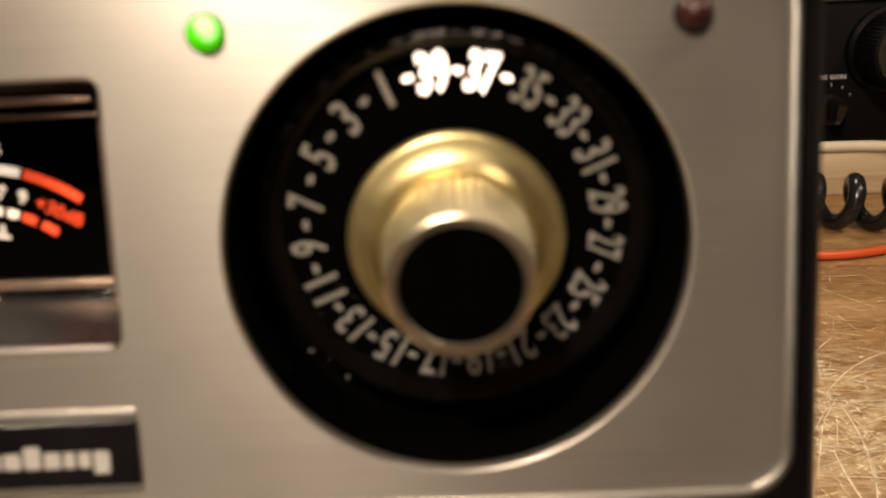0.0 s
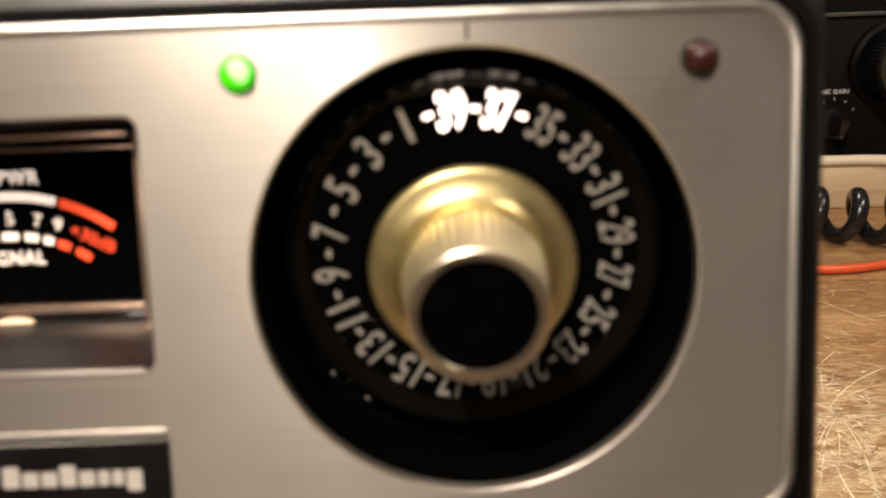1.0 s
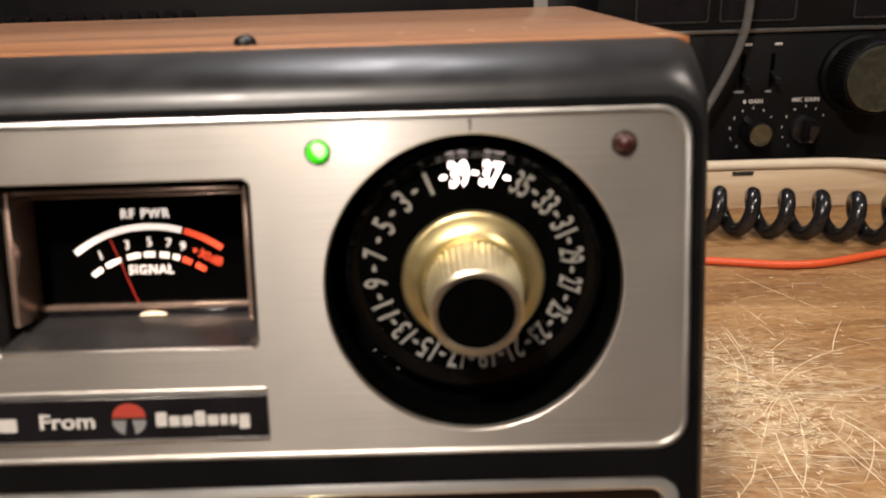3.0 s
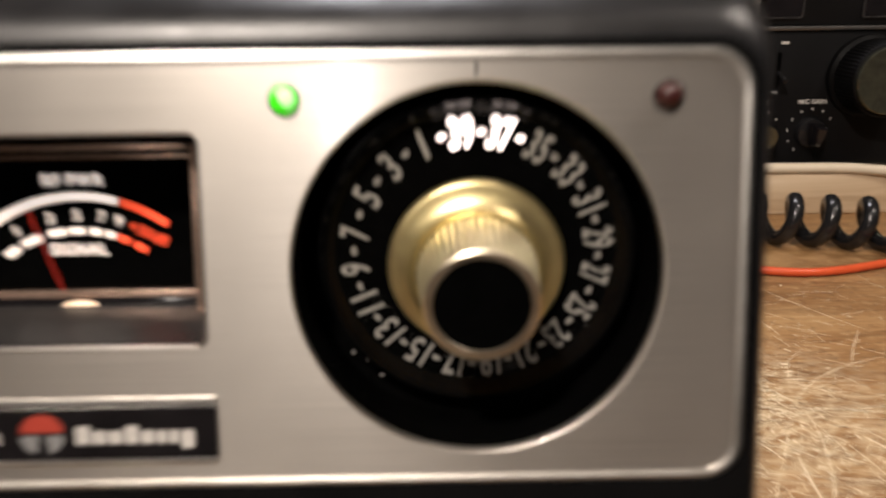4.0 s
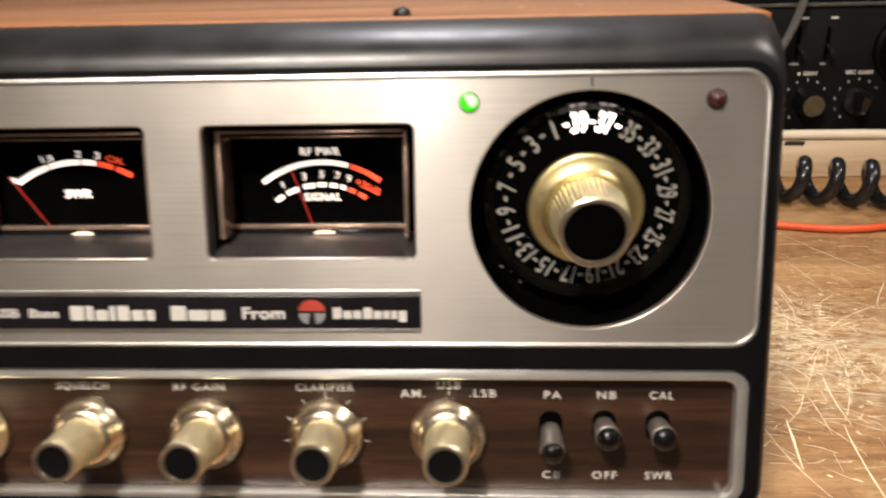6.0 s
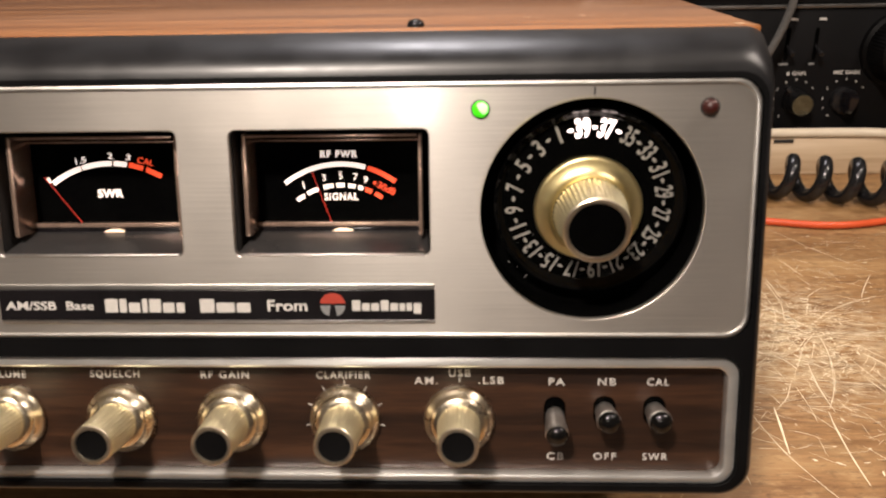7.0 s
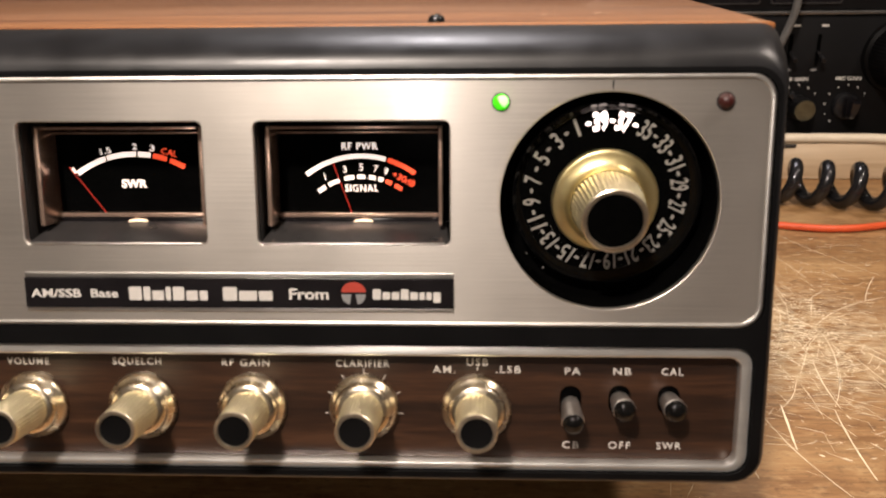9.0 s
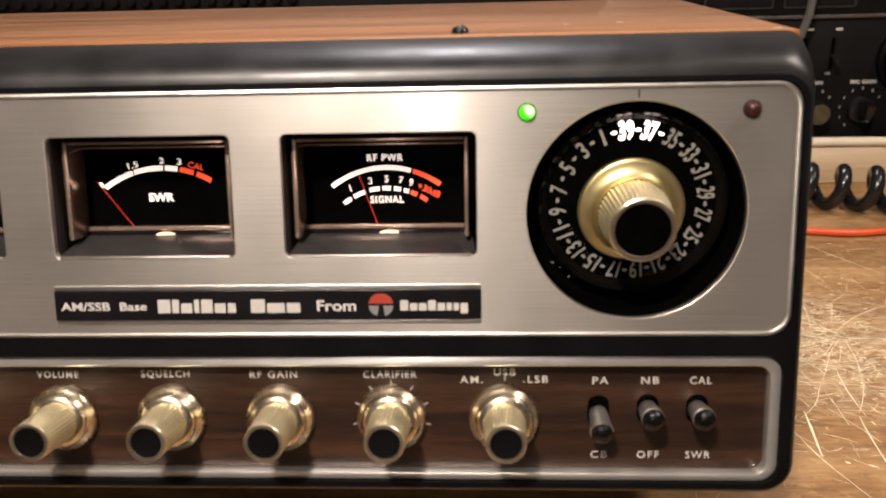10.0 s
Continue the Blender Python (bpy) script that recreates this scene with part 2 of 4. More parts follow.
# ---- mesh helpers ----
def link_mesh(name, bm, mat, parent=None, label="", smooth=35):
    me = bpy.data.meshes.new(name)
    bmesh.ops.recalc_face_normals(bm, faces=bm.faces)
    bm.to_mesh(me)
    bm.free()
    me.materials.append(mat)
    if smooth:
        me.shade_smooth()
        me.set_sharp_from_angle(angle=radians(smooth))
    ob = new(name, me)
    if parent:
        ob.parent = parent
    return tagged(ob, label) if label else ob


def part(name, bm, mat, parent, label="", smooth=35):
    return link_mesh(name, bm, mat, parent, label, smooth)


def thing(name, m, label, category, group=""):
    ob = new(name)
    ob.empty_display_size = 0.02
    ob.matrix_world = m
    return tagged(ob, label, category, group)


def box(x0, x1, y0, y1, z0, z1, bevel=0.0, bm=None):
    bm = bm or bmesh.new()
    g = bmesh.ops.create_cube(bm, size=1.0)["verts"]
    for v in g:
        v.co = Vector(((x0 + x1) / 2 + v.co.x * (x1 - x0), (y0 + y1) / 2 + v.co.y * (y1 - y0), (z0 + z1) / 2 + v.co.z * (z1 - z0)))
    if bevel:
        edges = list({e for v in g for e in v.link_edges})
        bmesh.ops.bevel(bm, geom=edges, offset=bevel, segments=2, affect="EDGES", profile=0.5)
    return bm


def rounded(x0, x1, z0, z1, r, steps=7):
    pts = []
    for cx, cz, a0 in ((x1 - r, z1 - r, 0), (x0 + r, z1 - r, 90), (x0 + r, z0 + r, 180), (x1 - r, z0 + r, 270)):
        for i in range(steps + 1):
            a = radians(a0 + 90 * i / steps)
            pts.append((cx + r * math.cos(a), cz + r * math.sin(a)))
    return pts


def circle(cx, cz, r, n=96):
    return [(cx + r * math.cos(2 * math.pi * i / n), cz + r * math.sin(2 * math.pi * i / n)) for i in range(n)]


def from_curve(curve, turn=True):
    ob = bpy.data.objects.new("temporary", curve)
    scene.collection.objects.link(ob)
    graph = bpy.context.evaluated_depsgraph_get()
    me = ob.evaluated_get(graph).to_mesh()
    bm = bmesh.new()
    bm.from_mesh(me)
    bpy.data.objects.remove(ob)
    bpy.data.curves.remove(curve)
    if turn:
        for v in bm.verts:
            v.co = Vector((v.co.x, -v.co.z, v.co.y))
    return bm


def plate(outlines, front, thick, bevel=0.0):
    """A flat plate of upright outlines (x, z), the first the rim and the others holes, its front at y = front."""
    curve = bpy.data.curves.new("outline", "CURVE")
    curve.dimensions, curve.fill_mode = "2D", "BOTH"
    curve.extrude = (thick - 2 * bevel) / 2
    curve.bevel_depth, curve.bevel_resolution = bevel, 1
    curve.offset = -bevel
    for o in outlines:
        s = curve.splines.new("POLY")
        s.points.add(len(o) - 1)
        for p, (x, z) in zip(s.points, o):
            p.co = (x, z, 0, 1)
        s.use_cyclic_u = True
    bm = from_curve(curve)
    bmesh.ops.translate(bm, verts=bm.verts, vec=(0, front + thick / 2, 0))
    bmesh.ops.remove_doubles(bm, verts=bm.verts, dist=1e-7)
    return bm


def lettering(body, height, x, z, y, turn=0.0, stretch=1.0, bold=0.0, align="CENTER", lean=0.0, space=1.0):
    """Raised printing, its capitals height high, its middle at (x, z), on the upright plane y."""
    curve = bpy.data.curves.new("lettering", "FONT")
    curve.body, curve.size, curve.align_x, curve.align_y = body, height / 0.69, align, "CENTER"
    curve.extrude, curve.offset, curve.shear, curve.space_character = 0.00004, bold, lean, space
    curve.resolution_u = 3
    bm = from_curve(curve)
    bm.transform(Matrix.Translation((x, y, z)) @ Matrix.Rotation(-turn, 4, "Y") @ Matrix.Diagonal((stretch, 1, 1, 1)))
    return bm


def lathe(profile, n=48, ridges=(), depth=0.0, at=(0, 0, 0), lean=(0.0, 0.0)):
    """Turns (radius, y) about the y axis. ridges: the profile steps that are knurled."""
    bm = bmesh.new()
    rings = []
    for k, (r, y) in enumerate(profile):
        if r <= 0:
            rings.append([bm.verts.new((at[0] + lean[0] * y, at[1] + y, at[2] + lean[1] * y))])
            continue
        ring = []
        for i in range(n):
            rr = r - (depth if k in ridges and i % 2 else 0)
            a = 2 * math.pi * i / n
            ring.append(bm.verts.new((at[0] + rr * math.cos(a) + lean[0] * y, at[1] + y, at[2] + rr * math.sin(a) + lean[1] * y)))
        rings.append(ring)
    for a, b in zip(rings, rings[1:]):
        for i in range(n):
            j = (i + 1) % n
            if len(a) == 1 and len(b) == 1:
                continue
            if len(a) == 1:
                bm.faces.new((a[0], b[i], b[j]))
            elif len(b) == 1:
                bm.faces.new((a[i], b[0], a[j]))
            else:
                bm.faces.new((a[i], b[i], b[j], a[j]))
    return bm


def tube(points, r, n=12, bm=None):
    """A round cord along points."""
    bm = bm or bmesh.new()
    pts = [Vector(p) for p in points]
    side, rings = None, []
    for i, p in enumerate(pts):
        d = (pts[min(i + 1, len(pts) - 1)] - pts[max(i - 1, 0)]).normalized()
        if side is None:
            side = d.orthogonal().normalized()
        side = (side - d * side.dot(d)).normalized()
        up = d.cross(side)
        rings.append([bm.verts.new(p + r * (side * math.cos(2 * math.pi * k / n) + up * math.sin(2 * math.pi * k / n))) for k in range(n)])
    for a, b in zip(rings, rings[1:]):
        for k in range(n):
            bm.faces.new((a[k], a[(k + 1) % n], b[(k + 1) % n], b[k]))
    bm.faces.new(rings[0][::-1])
    bm.faces.new(rings[-1])
    return bm


def smooth_line(points, steps=10):
    """A Catmull-Rom line through points."""
    p = [Vector(points[0])] + [Vector(q) for q in points] + [Vector(points[-1])]
    out = []
    for i in range(1, len(p) - 2):
        for k in range(steps):
            t = k / steps
            a, b, c, d = p[i - 1], p[i], p[i + 1], p[i + 2]
            out.append(0.5 * ((2 * b) + (c - a) * t + (2 * a - 5 * b + 4 * c - d) * t * t + (3 * b - a - 3 * c + d) * t ** 3))
    return out + [p[-2]]


def arc_band(cx, cz, r0, r1, a0, a1, y, thick=0.0001, n=14):
    """A flat curved bar between two radii; angles in degrees from straight up, clockwise."""
    bm = bmesh.new()
    rows = []
    for i in range(n + 1):
        a = radians(a0 + (a1 - a0) * i / n)
        rows.append([bm.verts.new((cx + r * math.sin(a), yy, cz + r * math.cos(a))) for r, yy in ((r0, y), (r1, y), (r1, y - thick), (r0, y - thick))])
    for a, b in zip(rows, rows[1:]):
        for k in range(4):
            bm.faces.new((a[k], a[(k + 1) % 4], b[(k + 1) % 4], b[k]))
    bm.faces.new(rows[0])
    bm.faces.new(rows[-1][::-1])
    return bm


def structure(name, bm, mat, label):
    return tagged(link_mesh(name, bm, mat, None, "", 0), label, "structure", "", "structure")


# ---- the room ----
FLOOR = -0.76
structure("floor", box(-2.2, 2.4, -2.6, 1.2, FLOOR - 0.05, FLOOR), M_FLOOR, "plain brown boarded floor of the workshop")
structure("ceiling", box(-2.2, 2.4, -2.6, 1.2, 1.74, 1.79), M_CEIL, "plain off-white painted workshop ceiling")
structure("wall_north", box(-2.2, 2.4, 1.2, 1.3, FLOOR, 1.74), M_WALL, "plain beige painted wall behind the bench")
structure("wall_south", box(-2.2, 2.4, -2.7, -2.6, FLOOR, 1.74), M_WALL, "plain beige painted wall of the workshop")
structure("wall_west", box(-2.3, -2.2, -2.6, 1.2, FLOOR, 1.74), M_WALL, "plain beige painted side wall of the workshop")
structure("wall_east", box(2.4, 2.5, -2.6, 1.2, FLOOR, 1.74), M_WALL, "plain beige painted side wall of the workshop")

# ---- the bench ----
bench = thing("workbench", pose(0, 0, 0), "worn brown wooden workbench top covered with pale scratches", "workbench")
part("bench_top", box(-1.1, 1.3, -0.10, 0.92, -0.032, 0, 0.002), M_BENCH, bench)
for lx in (-1.0, 1.2):
    for ly in (-0.04, 0.84):
        part("leg", box(lx - 0.03, lx + 0.03, ly - 0.03, ly + 0.03, FLOOR, -0.032, 0.003), M_SHELF, bench)


def scratch(bm, x, y, heading, length, width, bend, rng):
    """A shallow bare-wood gouge: a tapering ribbon that wanders."""
    n = max(4, int(length / 0.006))
    left, right = [], []
    for i in range(n + 1):
        f = i / n
        w = width * (0.25 + 0.75 * math.sin(math.pi * min(0.97, f + 0.03)) ** 0.6) * rng.uniform(0.6, 1.25) / 2
        nx, ny = -math.sin(heading), math.cos(heading)
        z = 0.00025
        left.append(bm.verts.new((x + nx * w, y + ny * w, z)))
        right.append(bm.verts.new((x - nx * w, y - ny * w, z)))
        heading += bend / n + rng.uniform(-0.035, 0.035)
        x += math.cos(heading) * length / n
        y += math.sin(heading) * length / n
    for i in range(n):
        bm.faces.new((left[i], right[i], right[i + 1], left[i + 1]))


rng = random.Random(7)
gouges = bmesh.new()
STAR = ((0.126, 0.147), (0.118, 0.158), (0.150, 0.125), (0.100, 0.110))
for sx, sy in STAR:
    for k in range(26 if sx > 0.125 and sy > 0.14 else 16 if sx > 0.11 and sy > 0.15 else 9):
        a = rng.uniform(0, 2 * math.pi)
        r0 = rng.uniform(0.0, 0.022)
        scratch(gouges, sx + r0 * math.cos(a) + rng.gauss(0, 0.003), sy + r0 * math.sin(a) + rng.gauss(0, 0.003), a + rng.gauss(0, 0.12), rng.uniform(0.01, 0.04), rng.uniform(0.00012, 0.00034), rng.gauss(0, 0.22), rng)
for k in range(900):
    x, y = (rng.gauss(0.125, 0.035), rng.gauss(0.135, 0.05)) if k % 2 else (rng.uniform(0.03, 0.36), rng.uniform(-0.03, 0.28))
    scratch(gouges, x, y, rng.choice((0.0, 0.1, 3.1, 0.7, 2.4, 1.4, 2.9, -0.5)) + rng.gauss(0, 0.35), rng.uniform(0.002, 0.016), rng.uniform(0.00009, 0.00026), rng.gauss(0, 0.25), rng)
# long cuts that cross the worn patch: x, y, heading, length, width in millimetres, bend
LONG_CUTS = ((0.1536, 0.2869, -1.26, 0.076, 0.40, 0.19), (0.1835, 0.2170, -2.20, 0.036, 0.50, 0.17), (0.1280, 0.1566, 0.93, 0.064, 0.45, -0.72), (0.1269, 0.1522, -0.14, 0.10, 0.55, -0.08),
             (0.1290, 0.1502, -1.65, 0.038, 0.60, -0.23), (0.1214, 0.1132, -1.95, 0.028, 0.50, -0.19), (0.0885, 0.1131, -0.13, 0.12, 0.50, -0.12), (0.1142, 0.1229, -1.85, 0.037, 0.70, 0.24),
             (0.1078, 0.0861, -1.77, 0.043, 0.95, 0.16), (0.0783, 0.0850, -1.47, 0.058, 0.45, 0.31), (0.1413, 0.1320, -0.98, 0.030, 0.70, -0.60), (0.1266, 0.2122, -1.58, 0.029, 0.50, -0.05))
SHORT_CUTS = ((0.0883, 0.0896, -1.71, 0.030, 1.10, -0.02), (0.1335, 0.1102, -1.26, 0.020, 0.70, -0.23), (0.1138, 0.1804, -0.93, 0.027, 0.95, -0.26), (0.1239, 0.1476, -2.26, 0.018, 0.60, 0.10),
              (0.1185, 0.1774, -1.63, 0.029, 0.50, -0.48), (0.1511, 0.2004, -2.40, 0.021, 0.45, 0.14), (0.1290, 0.1402, -1.40, 0.024, 0.40, -0.09), (0.0980, 0.0915, -1.02, 0.025, 0.45, -0.24),
              (0.1111, 0.0653, -0.96, 0.030, 0.50, -0.43), (0.1455, 0.2678, 0.05, 0.017, 0.40, 0.13), (0.1773, 0.2652, -0.04, 0.021, 0.40, -0.02), (0.0977, 0.0906, 0.01, 0.022, 0.40, -0.02),
              (0.1022, 0.1307, -0.78, 0.013, 0.70, -0.57), (0.1423, 0.2412, -1.35, 0.027, 0.40, -0.07), (0.1766, 0.1986, -0.40, 0.012, 0.45, -0.58))
for x, y, h, l, w, bend in LONG_CUTS + SHORT_CUTS:
    scratch(gouges, x, y, h, l, 0.75 * w * MM, bend, rng)
# two ladders of short chisel nicks
for lx, ly, n in ((0.133, 0.170, 6), (0.1175, 0.148, 7)):
    for k in range(n):
        scratch(gouges, lx + 0.0004 * k + rng.gauss(0, 0.0004), ly + 0.0034 * k, rng.gauss(0.0, 0.08), rng.uniform(0.003, 0.0048), rng.uniform(0.0007, 0.0012), 0.0, rng)
# pale torn flecks, thick round the worn patch, and dark pits
for k in range(420):
    x, y = (rng.gauss(0.112, 0.014), rng.gauss(0.150, 0.030)) if k % 3 else (rng.gauss(0.12, 0.05), rng.gauss(0.14, 0.07))
    scratch(gouges, x, y, rng.choice((0.0, 3.1, -0.9, -1.6)) + rng.gauss(0, 0.3), rng.uniform(0.0008, 0.0032), rng.uniform(0.0003, 0.0008), 0.0, rng)
pits = bmesh.new()
for k in range(260):
    x, y = (rng.gauss(0.115, 0.03), rng.gauss(0.145, 0.06)) if k % 2 else (rng.uniform(0.03, 0.36), rng.uniform(-0.03, 0.30))
    scratch(pits, x, y, rng.gauss(0, 0.3), rng.uniform(0.001, 0.006), rng.uniform(0.0002, 0.0007), 0.0, rng)
tagged(part("dark_pitting", pits, M_PIT, bench, "dark pits and grain tears", 0), kind="stuff")
tagged(part("scratched_wear", gouges, M_SCRATCH, bench, "pale bare-wood scratches", 0), kind="stuff")

# ---- the radio ----
RAKE = math.degrees(math.atan(0.2))
HIGH = 0.1127
radio = thing("base_radio", pose(0, 0, HIGH, -RAKE, 0, 0), "silver-fronted vintage base radio with brass knobs and woodgrain top", "radio")
LEFT = -262 * MM


def mm(*v):
    return [a * MM for a in v]


def scaled(outline):
    return [(x * MM, z * MM) for x, z in outline]


WINDOWS = ((-200.5, -155.0), (-142.5, -97.2), (-84.7, -37.9))
WIN_TOP, WIN_BOT = 18.9, -10.8

# fascia with its openings
holes = [scaled(rounded(a, b, WIN_BOT, WIN_TOP, 1.6)) for a, b in WINDOWS]
fascia = part("fascia", plate([scaled(rounded(-259, 37.5, -31.0, 29.4, 5.8))] + holes + [scaled(circle(0, -0.6, 26.0))], 0, 2.2 * MM, 0.22 * MM), M_ALU, radio, "brushed aluminium fascia", 0)


brushed = fascia.data.uv_layers.new(name="brush")
for loop, uv in zip(fascia.data.loops, brushed.data):
    co = fascia.data.vertices[loop.vertex_index].co
    uv.uv = (co.x, co.z)
part("fascia_rim", plate([scaled(rounded(-259.2, 37.6, -31.1, 29.5, 5.9)), scaled(rounded(-257.9, 36.3, -29.9, 28.2, 4.9))], -0.5 * MM, 1.4 * MM, 0.5 * MM), M_ALU_EDGE, radio, "bright chamfered edge of the fascia")


# black moulded surround
def ring_outline(top, right, bottom, r):
    return rounded(-265, right, bottom, top, r, 6)


RINGS = ((-0.8, 30.9, 38.9, -70.4, 6.5), (-0.6, 32.2, 39.4, -70.8, 7.0), (0.0, 33.8, 39.9, -71.3, 7.5), (1.2, 35.4, 40.4, -71.7, 7.8), (2.8, 36.9, 40.8, -72.0, 7.6), (5.0, 38.6, 41.1, -72.1, 6.8), (11.5, 41.8, 41.4, -72.2, 4.5), (13.0, 42.1, 41.4, -72.2, 4.0))
bm = bmesh.new()
loops = [[bm.verts.new(mm(x, y, z)) for x, z in ring_outline(t, r, b, rad)] for y, t, r, b, rad in RINGS]
for a, b in zip(loops, loops[1:]):
    for i in range(len(a)):
        j = (i + 1) % len(a)
        bm.faces.new((a[i], a[j], b[j], b[i]))
part("surround", bm, M_BLACK, radio, "black moulded plastic surround", 50)
part("surround_front", plate([scaled(ring_outline(30.9, 38.9, -70.4, 6.5)), scaled(rounded(-259.4, 37.8, -31.3, 29.7, 6.1)), scaled(rounded(-259, 36.4, -68.9, -35.9, 5.0))], -0.8 * MM, 4 * MM), M_FRONT, radio)

# cabinet behind, level on the bench
turn_back = Matrix.Rotation(radians(RAKE), 4, "X")


def level(bm):
    """From level axes with the bench at z = 0 into the raked axes of the front."""
    bm.transform(turn_back @ Matrix.Translation((0, 0, -HIGH)))
    return bm


TOP_Z, CAB_BOT = 0.1515, 0.036
part("cabinet_top", level(box(LEFT - 0.003, 0.0402, 0.019, 0.150, TOP_Z - 0.003, TOP_Z, 0.0005)), M_TOP, radio, "orange-brown woodgrain vinyl cabinet top")
for x in (LEFT - 0.003, 0.0372):
    part("cabinet_side", level(box(x, x + 0.003, 0.021, 0.150, CAB_BOT, TOP_Z - 0.0032, 0.0008)), M_TOP, radio, "woodgrain vinyl cabinet side")
part("cabinet_bottom", level(box(LEFT, 0.038, 0.030, 0.150, CAB_BOT, CAB_BOT + 0.002, 0.0005)), M_MATT, radio)
part("back_panel", level(box(LEFT, 0.039, 0.150, 0.153, CAB_BOT + 0.004, TOP_Z - 0.004, 0.0005)), M_MATT, radio)
part("floor_pan", level(box(LEFT, 0.036, -0.002, 0.03, 0.0357, 0.0395, 0.0003)), M_FRONT, radio)
for x in (-0.245, 0.022):
    for y in (0.055, 0.138):
        bm = lathe([(0, 0), (0.007, 0), (0.0085, 0.002), (0.0085, CAB_BOT), (0, CAB_BOT)], 24)
        bm.transform(Matrix.Translation((x, y, 0)) @ Matrix.Rotation(radians(90), 4, "X"))
        part("foot", level(bm), M_RUBBER, radio, "black rubber foot")
for x in (-0.0418, -0.205):
    bm = lathe([(0, -0.0017), (0.0010, -0.0017), (0.0017, -0.0014), (0.0021, -0.0008), (0.0022, 0)], 24)
    bm.transform(Matrix.Translation((x, 0.0280, TOP_Z)) @ Matrix.Rotation(radians(-90), 4, "X"))
    screw = part("screw", level(bm), M_RUBBER, radio, "black pan-head screw")
    # added bright sliver stands for the glint on the screw head
    part("slot", level(box(x - 0.0003, x + 0.0009, 0.0274, 0.0281, TOP_Z + 0.0013, TOP_Z + 0.00190)), M_GLINT, screw)

# small pale flecks on the vinyl top
chips = bmesh.new()
for x, y, r in ((-0.0130, 0.0450, 0.0006), (0.0020, 0.0478, 0.0007), (0.0048, 0.0470, 0.0004), (0.0135, 0.0490, 0.0005), (-0.0560, 0.1120, 0.0006), (-0.0480, 0.1170, 0.0005), (0.0360, 0.0225, 0.0008), (-0.0100, 0.0440, 0.0003)):
    chips.faces.new([chips.verts.new((x + 1.8 * r * math.cos(q), y + r * math.sin(q), TOP_Z + 0.00015)) for q in (0.2, 1.3, 2.6, 3.7, 5.1)])
tagged(part("chips", level(chips), M_SHELF, radio, "pale flecks on the vinyl", 0), kind="stuff")

# name plate
part_plate = part("name_plate", plate([scaled(rounded(-143.4, -37.0, -26.5, -19.0, 0.3))], -0.7 * MM, 0.9 * MM, 0.12 * MM), M_GLOSS, radio, "black name plate with white lettering")
for z0, z1 in ((-19.0, -17.7), (-27.6, -26.5)):
    part("plate_trim", plate([scaled(rounded(-143.4, -37.0, z0, z1, 0.3))], -0.3 * MM, 0.5 * MM, 0.2 * MM), M_ALU_EDGE, part_plate)
PY = -0.74 * MM
ZP = -22.9


def words(body, height, x, z, y, mat, parent, wide=None, name="lettering", **more):
    bm = lettering(body, height * MM, 0, 0, 0, bold=more.pop("bold", 0.0), lean=more.pop("lean", 0.0), space=more.pop("space", 1.0))
    if wide:
        xs = [v.co.x for v in bm.verts]
        k = wide * MM / (max(xs) - min(xs))
        bm.transform(Matrix.Diagonal((k, 1, 1, 1)))
    xs, zs = [v.co.x for v in bm.verts], [v.co.z for v in bm.verts]
    bm.transform(Matrix.Translation((-(max(xs) + min(xs)) / 2, 0, -(max(zs) + min(zs)) / 2)))
    bm.transform(Matrix.Translation((x * MM, y, z * MM)) @ Matrix.Rotation(radians(more.pop("turn", 0.0)), 4, "Y"))
    return part(name, bm, mat, parent, "", 0)


words("AM/SSB", 2.0, -135.6, ZP, PY, M_WHITE, part_plate, 12.6, bold=0.00005)
words("Base", 2.0, -123.4, ZP, PY, M_WHITE, part_plate, 6.8, bold=0.00005)
words("From", 2.6, -72.5, ZP, PY, M_WHITE, part_plate, 9.7, bold=0.00008)
# maker's and model names as rows of plain blocks: width, foot and head of each block over the base line
TALL, LOW, HUNG = (0.0, 1.0), (0.0, 0.72), (-0.28, 0.72)
NAMES = (
    (-117.2, -97.6, 3.4, ((1.1, TALL), (0.6, TALL), (1.0, LOW), (0.45, TALL), (1.0, TALL), (1.0, LOW), (0.7, LOW))),
    (-93.8, -81.5, 3.4, ((1.1, TALL), (1.4, LOW), (1.05, LOW))),
    (-56.8, -40.2, 2.6, ((1.05, TALL), (1.0, LOW), (1.0, LOW), (1.0, TALL), (1.0, LOW), (0.7, LOW), (0.7, LOW), (0.95, HUNG))),
)
for x0, x1, h, blocks in NAMES:
    gap = 0.14 * h
    unit = (x1 - x0 - gap * (len(blocks) - 1)) / sum(w for w, _ in blocks)
    x = x0
    for w, (foot, head) in blocks:
        part("name_bar", plate([scaled(rounded(x, x + w * unit, ZP - h / 2 + foot * h, ZP - h / 2 + head * h, 0.28, 3))], PY, 0.08 * MM), M_GREYTEXT, part_plate, "", 0)
        x += w * unit + gap
part("emblem_top", plate([scaled([(-61.5 + 3.0 * math.cos(radians(a)), ZP + 0.5 + 2.6 * math.sin(radians(a))) for a in range(0, 181, 10)])], PY, 0.08 * MM), M_RED, part_plate, "red half disc")
for s in (-1, 1):
    part("emblem_foot", plate([scaled([(-61.5 + s * 0.5, ZP)] + [(-61.5 + s * 3.0 * math.cos(radians(a)), ZP - 2.8 * math.sin(radians(a))) for a in range(0, 79, 10)])], PY, 0.08 * MM), M_DIM, part_plate)


